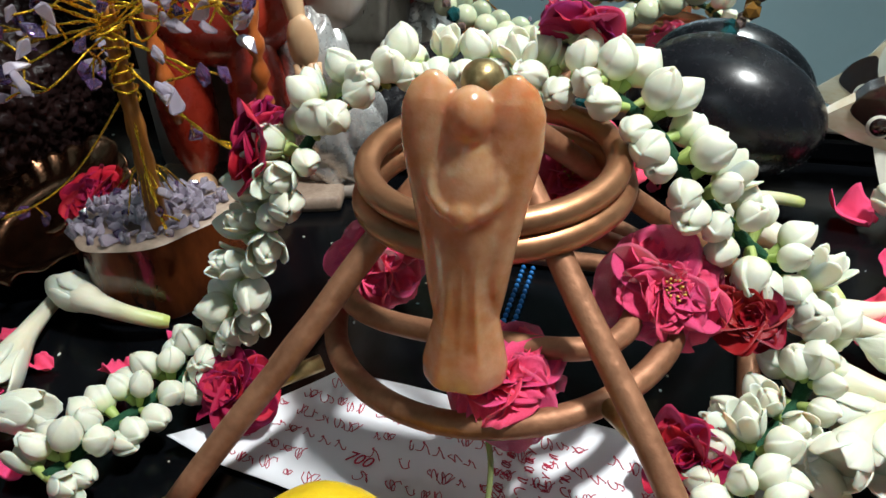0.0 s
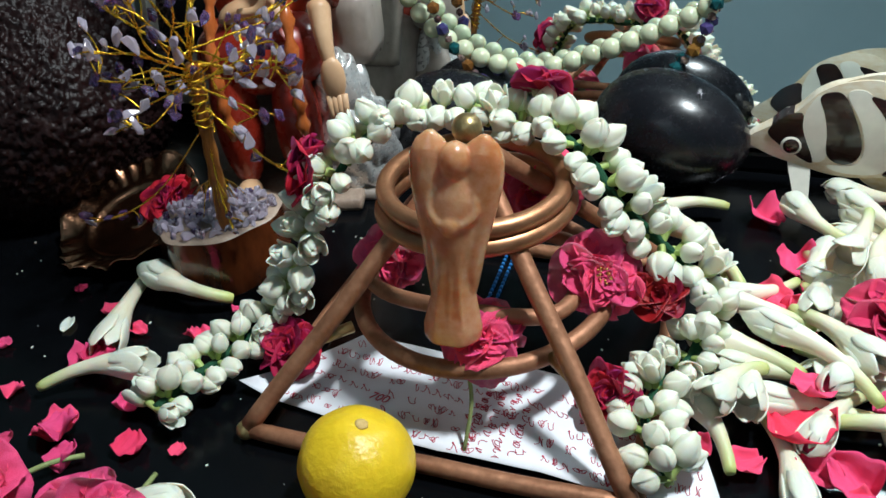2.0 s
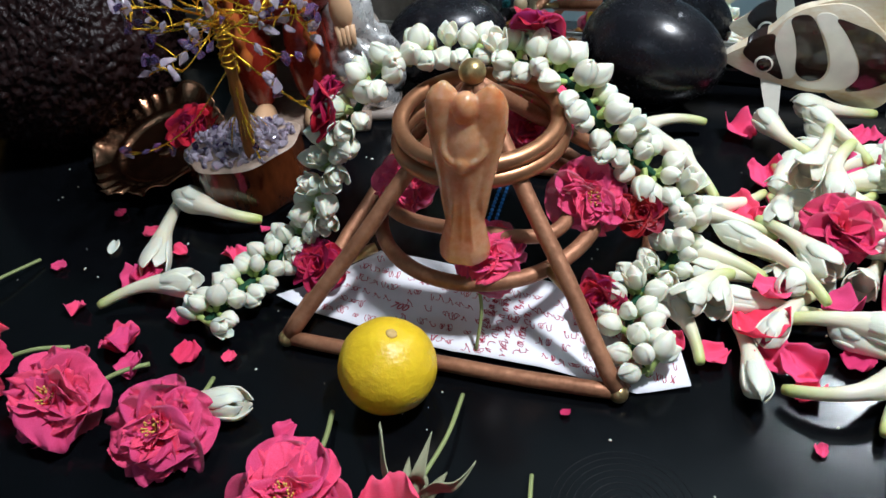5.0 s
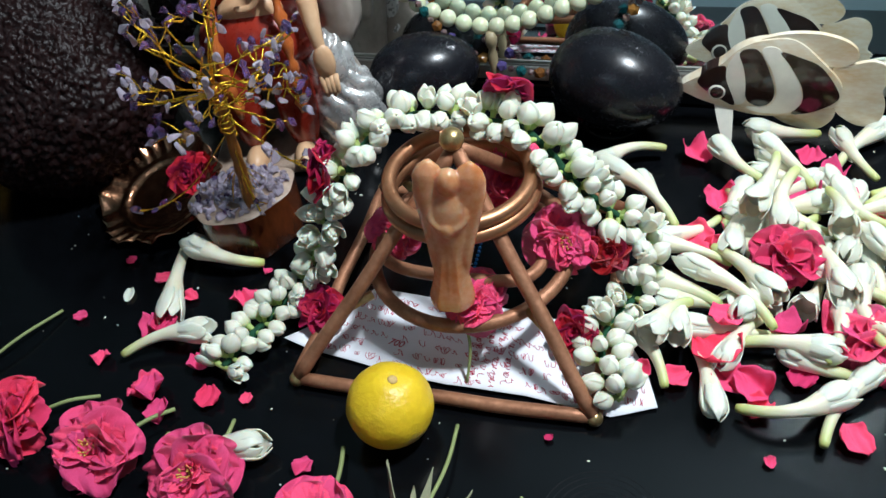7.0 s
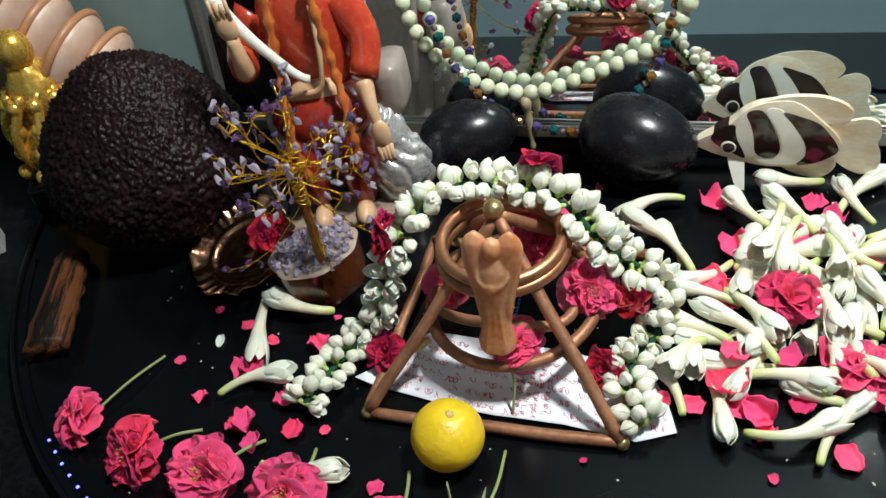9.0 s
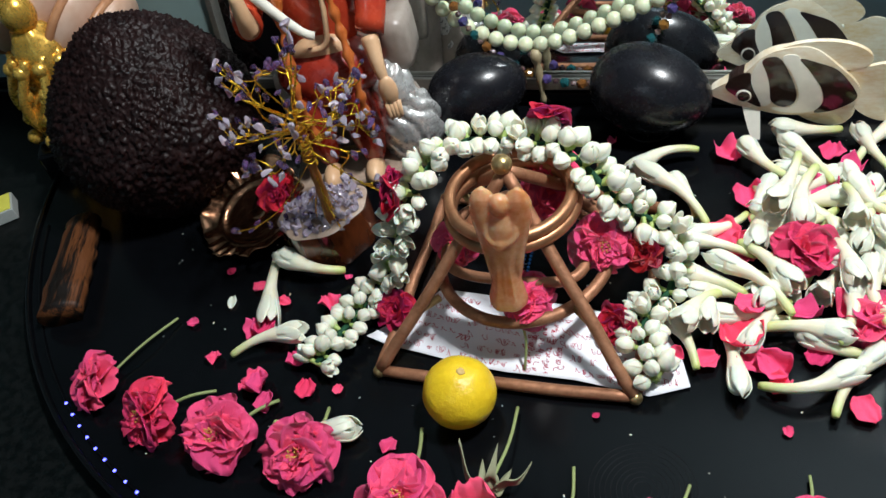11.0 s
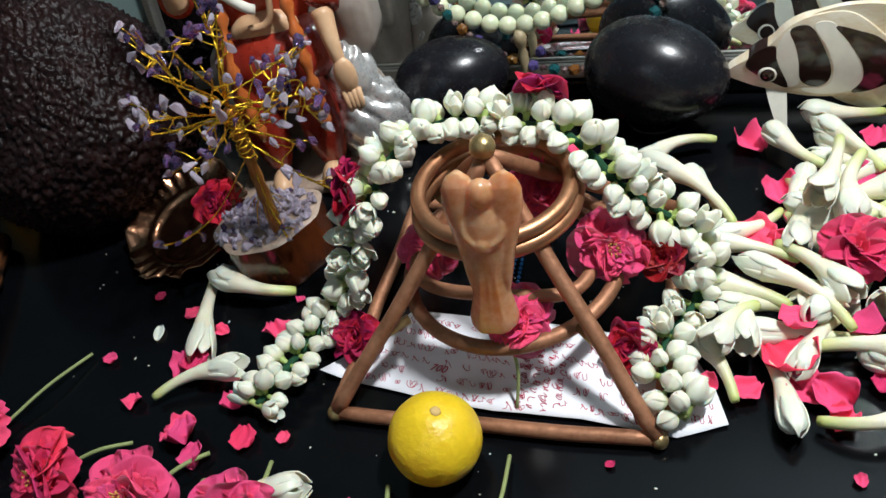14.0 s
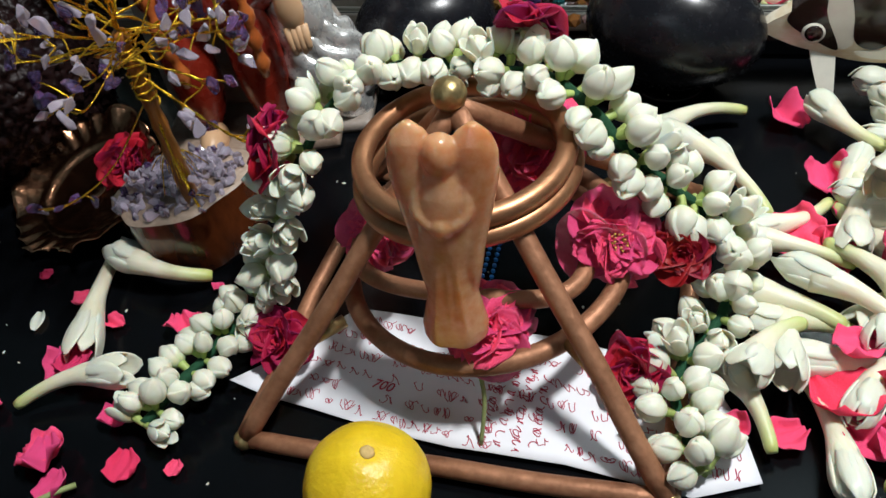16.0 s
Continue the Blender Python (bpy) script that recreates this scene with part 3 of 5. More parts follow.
def petal_mesh(name, length, width, tilt, curl, seed, mat, nu=20, nv=9, frill=1.0):
    r = random.Random(seed)
    ph, ph2, amp, dent = r.random() * 6, r.random() * 6, frill * r.uniform(0.09, 0.19), r.uniform(-0.16, 0.06)

    def f(u, v):
        s = 2 * u - 1
        w = width * (0.16 + 0.84 * math.sin(min(1.0, v * 1.04) * math.pi * 0.60) ** 0.9) * (1 - 0.30 * (max(0, v - 0.66) / 0.34) ** 2)
        l = v * length * (1 - 0.20 * s * s * v + dent * (1 - abs(s)) * v * v)
        a = tilt + curl * v
        out, up = l * math.sin(a), l * math.cos(a)
        cup = width * 0.45 * s * s * (1 - 0.45 * v)
        ruff = length * amp * v * v * (0.9 * math.sin(ph + s * 5.2) + 0.6 * math.sin(ph2 + s * 10) + 0.2 * math.sin(ph * 2 + s * 18 + v * 4))
        return (out - cup * math.cos(a) + ruff * math.cos(a) * 0.8, s * w * 0.62 * (1 + 0.06 * math.sin(ph2 + v * 7)), up + cup * math.sin(a) + ruff * 0.7 * math.sin(a))

    bm = bmesh.new()
    add_sheet(bm, f, nu, nv, 0.0005)
    return mesh_of(name, bm, mat)


PETALS = {}
for mat in (PINK, HOT, RED, DEEP):
    PETALS[mat.name] = [[petal_mesh("petal", L, W if mat in (PINK, HOT) else W * 1.3, radians(t), radians(c), 31 * i + k, mat, frill=(0.7, 0.85, 1.0, 1.0, 1.0)[i] if mat in (PINK, HOT) else 0.4) for k in range(5)]
                        for i, (L, W, t, c) in enumerate(((1.0, 1.0, 58, 36), (0.92, 0.92, 42, 40), (0.80, 0.66, 30, 34), (0.68, 0.50, 18, 24), (0.54, 0.36, 6, 14)))]
bm = bmesh.new()
for k in range(26):
    a, rr = k * 2.4, 0.03 + 0.012 * (k % 8)
    q = Vector((math.cos(a) * rr, math.sin(a) * rr, 0.3))
    add_tube(bm, [q * 0.6, q + Vector((math.cos(a) * 0.05, math.sin(a) * 0.05, 0.16 + 0.05 * (k % 3)))], 0.012, 4)
    add_ball(bm, q + Vector((math.cos(a) * 0.055, math.sin(a) * 0.055, 0.17 + 0.05 * (k % 3))), (0.022, 0.022, 0.016), 6, 4)
STAMENS = mesh_of("stamens", bm, STAMEN)
bm = bmesh.new()
add_ball(bm, (0, 0, -0.02), (0.2, 0.2, 0.16), 12, 8)
for k in range(5):
    a = k * 2 * math.pi / 5
    add_sheet(bm, lambda u, v: ((0.12 + 0.55 * v) * math.cos(a) - (2 * u - 1) * 0.1 * (1 - v) * math.sin(a), (0.12 + 0.55 * v) * math.sin(a) + (2 * u - 1) * 0.1 * (1 - v) * math.cos(a), -0.02 - 0.06 * v + 0.05 * math.sin(v * 5)), 2, 4, 0.012)
SEPALS = mesh_of("sepals", bm, SEPAL)
bm = bmesh.new()
add_ball(bm, (0, 0, -0.62), (0.17, 0.17, 0.22), 12, 8)
for k in range(5):
    a = k * 2 * math.pi / 5 + 0.3
    wide, far = 0.17 - 0.02 * (k % 2), (0.75, 0.5, 0.9, 0.6, 0.45)[k]
    add_sheet(bm, lambda u, v: ((0.13 + far * v) * math.cos(a) - (2 * u - 1) * wide * math.sin(math.pi * (0.25 + 0.74 * v)) * math.sin(a), (0.13 + far * v) * math.sin(a) + (2 * u - 1) * wide * math.sin(math.pi * (0.25 + 0.74 * v)) * math.cos(a),
                                -0.52 - 0.75 * v * v - 0.12 * math.sin(v * 6 + k) + 0.5 * wide * (2 * u - 1) ** 2), 5, 10, 0.014)
LONG_SEPALS = mesh_of("long_sepals", bm, SEPAL)


def rose(label, m, radius, seed, mat=PINK, counts=(8, 10, 11, 11, 9), stem=None, stamens=True, group="", sepals=None):
    r = random.Random(seed)
    loose = 18 if mat in (PINK, HOT) else 9
    ob = thing("rose", label, "rose", m @ Matrix.Scale(radius, 4), group)
    for layer, n in enumerate(counts):
        start = r.random() * 6
        for k in range(n):
            a = start + 2 * math.pi * (k + r.uniform(-0.22, 0.22)) / n
            tilt = Matrix.Rotation(radians(r.uniform(-loose, loose)), 4, "Y") @ Matrix.Rotation(radians(1.2 * r.uniform(-loose, loose)), 4, "X") @ Matrix.Rotation(radians(r.uniform(-loose, loose)), 4, "Z")
            part("petal", r.choice(PETALS[mat.name][layer]), ob, Matrix.Translation((0, 0, 0.02 * layer)) @ Matrix.Rotation(a, 4, "Z") @ tilt @ Matrix.Scale(r.uniform(0.74, 1.12), 4))
    if stamens:
        part("stamen_cluster", STAMENS, ob, label="yellow stamens")
    part("calyx", sepals or SEPALS, ob, label="green sepals")
    if stem:
        inv = (m @ Matrix.Scale(radius, 4)).inverted()
        bm = bmesh.new()
        a, b = inv @ Vector(stem[0]), inv @ Vector(stem[1])
        mid = (a + b) / 2 + Vector((0.1, 0.1, 0.05))
        add_tube(bm, smooth_path([a, mid, b], 0.15), 0.045, 7)
        part("stem", mesh_of("rose_stem", bm, STEM), ob, label="cut green stem")
    return ob


ROSE_LABEL = "open pink rose bloom lying on the black tray"
ROW = [  # x, y, size, tilt x, tilt y, stem end
    (-0.331, -0.047, 0.026, 38, -30, (-0.300, 0.030)), (-0.264, -0.068, 0.029, 40, -22, (-0.226, -0.036)), (-0.197, -0.077, 0.031, 28, -8, (-0.165, -0.034)),
    (-0.127, -0.080, 0.030, 30, 6, (-0.125, -0.035)), (-0.042, -0.103, 0.031, 18, 4, (-0.048, -0.040)), (0.016, -0.097, 0.027, 98, 8, (0.018, -0.012)),
    (0.068, -0.114, 0.026, 35, 5, (0.066, -0.055)), (0.130, -0.100, 0.026, 35, 5, (0.142, -0.052)), (0.209, -0.080, 0.024, 35, 5, (0.212, -0.034))]
for i, (x, y, r_, tx, ty, se) in enumerate(ROW):
    rose("open rose-red bloom lying on the black tray" if i == 1 else ROSE_LABEL, pose(x, y, 0.011, tx, ty, (i * 17) % 40 - 20 if tx < 90 else 0), r_ * 1.04, 100 + i, HOT if i == 1 else PINK, stem=((x, y + r_ * (0.75 if tx > 90 else 0.25), 0.012 if tx > 90 else 0.006), (*se, 0.004)), group="roses along the tray front", sepals=LONG_SEPALS if tx > 90 else None)
rose("pink rose laid under the angel on the ring", pose(0.0180, 0.0505, 0.0450, 12, 12, 0), 0.0230, 140, stem=((0.014, 0.036, 0.046), (0.016, 0.018, 0.004)), stamens=False, counts=(8, 9, 9, 6, 2))
rose("open pink rose with yellow centre on the copper ring", pose(0.064, 0.100, 0.058, 50, 10, 20), 0.0255, 141)
rose("pink rose tucked behind the copper leg", pose(-0.048, 0.094, 0.056, 50, -10, 0), 0.0205, 142)
rose("pink rose behind the apex of the pyramid", pose(0.022, 0.140, 0.078, 30, 10, 0), 0.030, 143)
rose("deep red rose tied into the jasmine garland", pose(0.094, 0.104, 0.049, 52, 10, 0), 0.0170, 144, DEEP, counts=(5, 6, 6, 5, 4), stamens=False)
rose("crimson rose tied into the jasmine garland", pose(-0.094, 0.054, 0.016, 45, -10, 0), 0.0185, 145, RED, counts=(6, 6, 6, 5, 5), stamens=False)
rose("crimson rose tied into the jasmine garland", pose(0.082, 0.060, 0.018, 50, -30, 0), 0.0170, 146, RED, counts=(6, 6, 6, 5, 5), stamens=False)
rose("crimson rose tied into the jasmine garland", pose(-0.086, 0.096, 0.106, 14, -74, 0), 0.0205, 147, RED, counts=(8, 8, 7, 6, 5), stamens=False)
rose("crimson rose tied into the jasmine garland", pose(0.022, 0.150, 0.134, -46, 16, 0), 0.0180, 148, RED, counts=(6, 6, 4, 3, 2), stamens=False)
rose("faded pink rose lying in the metal leaf dish", pose(-0.252, 0.168, 0.024, 35, -15, 0), 0.0215, 149, RED, stamens=False)
rose("open rose-red bloom among the tuberose pile", pose(0.204, 0.137, 0.026, 26, 6, 0), 0.0270, 150, HOT, counts=(7, 7, 4, 3, 1), stamens=False)
rose("open pink rose among the tuberose pile", pose(0.258, 0.083, 0.012, 20, 0, 0), 0.0270, 151, counts=(7, 5, 3, 1, 0), stamens=False)

# ---- jasmine garland ----


def bud_core(bm, r, length, fat, mouth=0.0):
    """Overlapping petals folded round one core; mouth opens the tip."""
    tw, lobes, start = r.uniform(0.3, 0.8) * r.choice((-1, 1)), r.choice((3, 4)), r.random() * 6
    tips = [r.uniform(-0.10, 0.10) for _ in range(lobes)]
    prof = [(0.0, 0.36), (0.06, 0.56), (0.16, 0.80), (0.3, 0.96), (0.45, 1.0), (0.6, 0.95), (0.74, 0.78), (0.86, 0.53 + 0.3 * mouth), (0.94, 0.31 + 0.5 * mouth), (1.0, 0.09 + 0.75 * mouth)]
    if mouth:
        prof += [(0.93, 0.05 + 0.6 * mouth), (0.80, 0.04 + 0.4 * mouth), (0.74, 0.01)]
    n = 18 * lobes
    rings = []
    for s, w in prof:
        row = []
        for i in range(n):
            a = 2 * math.pi * i / n
            q = (a + tw * s + start) / (2 * math.pi) * lobes
            k, fr = int(math.floor(q)) % lobes, q % 1.0
            step = (0.22 * (1 - fr) ** 1.2 - 0.07) * min(1.0, s * 3) * (0.6 + 0.5 * s)
            rad = fat * w * (1 + step) + (0.0005 * mouth * math.sin(a * 3))
            tip = length * (tips[k] * s * s - 0.07 * mouth * s * s * math.cos(2 * math.pi * fr))
            row.append(bm.verts.new((0.003 + s * length + tip, rad * math.cos(a), rad * math.sin(a))))
        rings.append(row)
    for a, b in zip(rings, rings[1:]):
        for i in range(n):
            bm.faces.new((a[i], b[i], b[(i + 1) % n], a[(i + 1) % n]))
    bm.faces.new(rings[-1])
    bm.faces.new(rings[0][::-1])


def closed_bud(seed, length=0.0165, fat=0.0066, mouth=0.0, flare=0.0):
    r = random.Random(seed)
    bm = bmesh.new()
    bud_core(bm, r, length * (0.96 if flare else 1.0), fat * (0.84 if flare else 1.0), mouth)
    for k in range(5 if flare else 0):
        a0, sp, ln = 2 * math.pi * k / 5 + r.uniform(-0.3, 0.3), flare * r.uniform(0.5, 1.4), length * r.uniform(0.86, 1.0)

        def f(u, v):
            s = 2 * u - 1
            half = 0.62 * math.sqrt(max(0.02, 1 - (max(0.0, v - 0.5) / 0.5) ** 2))
            rad = fat * float(np.interp(v, [0, 0.15, 0.35, 0.6, 0.8, 1.0], [0.45, 0.80, 0.99, 1.04, 1.0, 0.92])) + length * sp * v ** 2.6
            return (0.003 + ln * v * (1 - 0.3 * sp * v), rad * math.cos(a0 + s * half), rad * math.sin(a0 + s * half))
        add_sheet(bm, f, 6, 8, 0.0006)
    add_tube(bm, [(-0.009, 0, 0), (-0.003, 0, 0), (0.002, 0, 0), (0.0042, 0, 0)], lambda s: 0.0013 + 0.0019 * s, 8, mat=1)
    bmesh.ops.recalc_face_normals(bm, faces=bm.faces)
    return mesh_of("jasmine_bud", bm, JASMINE, CALYX)


BUDS = [closed_bud(1, 0.0165, 0.0070), closed_bud(2, 0.0180, 0.0064), closed_bud(3, 0.0155, 0.0072), closed_bud(4, 0.0140, 0.0058), closed_bud(11, 0.0170, 0.0072),
        closed_bud(12, 0.0160, 0.0066), closed_bud(13, 0.0160, 0.0068, 0.07), closed_bud(14, 0.0170, 0.0066, 0.10), closed_bud(6, 0.0165, 0.0066, 0.10, 0.14), closed_bud(9, 0.0170, 0.0068, 0.14), closed_bud(15, 0.0165, 0.0066, 0.0, 0.12)]
GARLAND = [
    (-0.146, -0.004, 0.012), (-0.140, 0.018, 0.013), (-0.130, 0.045, 0.014), (-0.122, 0.066, 0.018), (-0.105, 0.074, 0.030), (-0.096, 0.080, 0.052), (-0.088, 0.086, 0.076),
    (-0.077, 0.094, 0.099), (-0.066, 0.108, 0.115), (-0.052, 0.129, 0.121), (-0.032, 0.141, 0.122), (-0.008, 0.142, 0.121), (0.018, 0.140, 0.120),
    (0.040, 0.132, 0.119), (0.055, 0.122, 0.111), (0.067, 0.119, 0.096), (0.082, 0.121, 0.078), (0.104, 0.124, 0.056), (0.117, 0.112, 0.038), (0.115, 0.092, 0.026),
    (0.102, 0.070, 0.020), (0.097, 0.050, 0.017), (0.103, 0.032, 0.015), (0.113, 0.018, 0.013)]
garland = thing("jasmine_garland", "white jasmine bud garland strung on green thread", "garland")
line = smooth_path(GARLAND, 0.0082)
bm = bmesh.new()
add_tube(bm, line, lambda s: 0.0028 + 0.0006 * math.sin(s * 300), 8)
part("thread", mesh_of("garland_thread", bm, THREAD), garland, label="dark green thread")
gr = random.Random(21)
centre = Vector((0.0, 0.1, 0.06))
for k in range(len(line)):
    p = line[k]
    t = (line[min(k + 1, len(line) - 1)] - line[max(k - 1, 0)]).normalized()
    out = (p - centre)
    flat = p.z < 0.03
    up = Vector((0, 0, 1)) if flat else Vector((out.x, out.y - 0.05, out.z * 0.9 + 0.02)).normalized()
    side = t.cross(up).normalized()
    up = side.cross(t).normalized()
    if flat and up.z < 0:
        up = -up
    spots = (-70, 66) if k % 2 == 0 else (-48, 2, 78)
    for a in spots:
        a = radians(a + gr.uniform(-14, 14))
        d = (up * math.cos(a) + side * math.sin(a) + t * gr.uniform(-0.35, 0.35)).normalized()
        base = p + d * 0.0042
        if base.z + d.z * 0.015 < 0.007:
            d.z = max(d.z, (0.008 - base.z) / 0.016)
            d.normalize()
        part("jasmine_bud", gr.choice(BUDS), garland, Matrix.Translation(base) @ aim(d, gr.random() * 6.28) @ Matrix.Scale(gr.uniform(0.70, 0.90) if flat else gr.uniform(0.76, 1.0), 4))

# ---- tuberose flowers ----


def tuberose(seed, length, opened, curve=None):
    r = random.Random(seed)
    ob = thing("tuberose_flower", "cut white tuberose flower with green base", "flower", group="tuberose flowers on the tray")
    bend = r.choice((-1, 1)) * r.uniform(0.08, 0.40) * length
    if curve is not None:
        bend = curve * length
    lift = r.uniform(0.05, 0.14) * length
    fat = r.uniform(1.05, 1.36)

    def axis(s):
        return Vector((s * length, bend * (max(0.0, 0.75 - s) ** 2 * 1.5 - 0.84 * (1 - s)), lift * math.sin(s * 2.2)))

    def width(s):
        return fat * float(np.interp(s, [0, 0.04, 0.3, 0.5, 0.66, 0.8], [0.0022, 0.0028, 0.0031, 0.0039, 0.0057, 0.0066]))
    bm = bmesh.new()
    add_tube(bm, [axis(s * 0.8) for s in np.linspace(0, 1, 18)], lambda s: width(s * 0.8), 12)
    part("tube", mesh_of("tuberose_tube", bm, TUBER), ob)
    end, t = axis(0.62), (axis(0.68) - axis(0.58)).normalized()
    for k in range(6):
        a = 2 * math.pi * k / 6 + r.uniform(-0.2, 0.2)
        ln = length * r.uniform(0.36, 0.46)
        sp = opened * r.uniform(0.4, 1.4)
        inner = 0.94 if k % 2 else 1.0
        crease = r.uniform(0.0, 0.0012)

        def f(u, v, ln=ln, sp=sp):
            s = 2 * u - 1
            half = (0.66 + 0.20 * math.sin(math.pi * min(1.0, v * 1.2))) * math.sqrt(max(0.03, 1 - (max(0.0, v - 0.55) / 0.45) ** 2))
            rad = fat * inner * float(np.interp(v, [0, 0.12, 0.3, 0.55, 0.8, 1.0], [0.0030, 0.0052, 0.0064, 0.0072, 0.0066, 0.0020 if opened < 0.05 else 0.0048])) + ln * sp * 0.62 * v ** 1.8 - crease * (1 - abs(s)) * v
            return (ln * v * (1 - 0.22 * sp * v), rad * math.sin(s * half), rad * math.cos(s * half))
        bm = bmesh.new()
        add_sheet(bm, f, 6, 8, 0.0007)
        part("petal", mesh_of("tuberose_petal", bm, TPETAL), ob, Matrix.Translation(end) @ aim(t) @ Matrix.Rotation(a, 4, "X"))
    return ob


PILE = [  # base x, y, tip x, y, height
    (0.12, 0.265, 0.066, 0.228, 0.012), (0.135, 0.172, 0.075, 0.228, 0.012), (0.125, 0.182, 0.1, 0.228, 0.01), (0.164, 0.19, 0.118, 0.156, 0.01),
    (0.16, 0.148, 0.201, 0.101, 0.02), (0.163, 0.126, 0.195, 0.099, 0.012), (0.199, 0.077, 0.136, 0.118, 0.024), (0.172, 0.098, 0.128, 0.092, 0.014),
    (0.206, 0.084, 0.141, 0.079, 0.008), (0.18, 0.071, 0.238, 0.069, 0.014), (0.15, 0.076, 0.167, 0.013, 0.007), (0.18, 0.025, 0.242, 0.048, 0.008),
    (0.227, 0.007, 0.264, 0.068, 0.008), (0.25, 0.062, 0.205, 0.076, 0.006), (0.218, 0.163, 0.24, 0.102, 0.026), (0.229, 0.06, 0.236, 0.119, 0.018),
    (0.263, 0.075, 0.257, 0.14, 0.02), (0.287, 0.11, 0.254, 0.166, 0.022), (0.234, 0.207, 0.24, 0.157, 0.03), (0.273, 0.182, 0.243, 0.221, 0.022),
    (0.267, 0.226, 0.307, 0.253, 0.012), (0.214, 0.225, 0.21, 0.156, 0.032), (0.227, 0.22, 0.188, 0.268, 0.02), (0.2, 0.238, 0.182, 0.169, 0.034),
    (0.196, 0.23, 0.159, 0.271, 0.014), (0.236, 0.302, 0.178, 0.296, 0.008), (0.245, 0.256, 0.29, 0.315, 0.008), (0.194, 0.208, 0.2, 0.146, 0.012),
    (0.183, 0.2, 0.17, 0.142, 0.012), (0.198, 0.133, 0.178, 0.108, 0.01), (0.228, 0.143, 0.212, 0.101, 0.012), (0.149, 0.095, 0.128, 0.062, 0.02),
    (0.133, 0.118, 0.139, 0.06, 0.014), (0.138, 0.033, 0.113, 0.075, 0.008), (0.278, 0.139, 0.277, 0.076, 0.012), (0.305, 0.186, 0.268, 0.158, 0.014),
    (0.293, 0.1, 0.269, 0.049, 0.01), (0.296, 0.214, 0.323, 0.18, 0.01),
]
SIDE = [(-0.234, 0.113, -0.201, 0.028, 0.008), (-0.162, 0.097, -0.224, 0.101, 0.008), (-0.227, -0.003, -0.168, 0.021, 0.007), (-0.161, -0.058, -0.093, -0.051, 0.007)]
CURVE = {0: 0.46, 3: -0.42, 11: 0.72, 21: 0.35, 68: 0.1, 69: -0.58}
MOUTH = {14: 0.16, 15: 0.22, 18: 0.30, 23: 0.28, 29: 0.30, 30: 0.42, 31: 0.2, 68: 0.10, 69: 0.05, 70: 0.22, 71: 0.0}
er = random.Random(41)
for k in range(30):
    ex, ey, ea = er.uniform(0.165, 0.275), er.uniform(0.075, 0.25), er.uniform(0, 6.28)
    PILE.append((ex, ey, ex + 0.06 * math.cos(ea), ey + 0.06 * math.sin(ea), er.choice((0.008, 0.010, 0.016))))
tr = random.Random(8)
for i, (ax, ay, bx, by, z) in enumerate(PILE + SIDE):
    d = Vector((bx - ax, by - ay, 0))
    L = max(0.046, d.length)
    slopey = tr.uniform(-0.06, 0.04) if z > 0.01 else 0.0
    ob = tuberose(300 + i, L, MOUTH.get(i, tr.choice((0.0, 0.0, 0.04, 0.09))), CURVE.get(i))
    ob.matrix_basis = Matrix.Translation((ax, ay, z)) @ aim((d.x, d.y, slopey * L), tr.uniform(-0.5, 0.5))

# ---- loose petals ----
LOOSE = [(0.041, 0.284, 0.011), (0.114, 0.082, 0.016), (0.119, 0.135, 0.013)]
LOOSE_WEST = [(-0.275, 0.089, 0.011), (-0.238, 0.074, 0.015), (-0.207, 0.06, 0.013), (-0.213, 0.025, 0.031), (-0.245, -0.005, 0.016), (-0.169, 0.004, 0.024), (-0.194, -0.027, 0.029),
              (-0.151, -0.023, 0.021), (-0.125, -0.019, 0.011), (-0.179, -0.039, 0.021), (-0.068, -0.06, 0.015), (-0.164, 0.063, 0.025), (-0.284, 0.028, 0.012), (-0.158, 0.094, 0.008), (0.074, -0.012, 0.007)]


def loose_petal(seed):
    r = random.Random(seed)
    ph = r.random() * 6

    def f(u, v):
        s = 2 * u - 1
        w = 0.5 * (0.22 + 0.72 * math.sin(math.pi * (0.06 + 0.70 * v))) * (1 + 0.10 * math.sin(ph * 3 + 11 * v))
        z = 0.26 * s * s * (0.4 + v) + 0.13 * math.sin(ph + s * 4) * v + 0.40 * (v - 0.4) ** 2 + 0.05 * math.sin(ph * 2 + 7 * s + 3 * v)
        return (v - 0.5 - 0.24 * s * s * v * v, s * w, z + 0.03)
    bm = bmesh.new()
    add_sheet(bm, f, 14, 10, 0.02)
    return mesh_of("rose_petal", bm, HOT if seed == 3 else PINK)


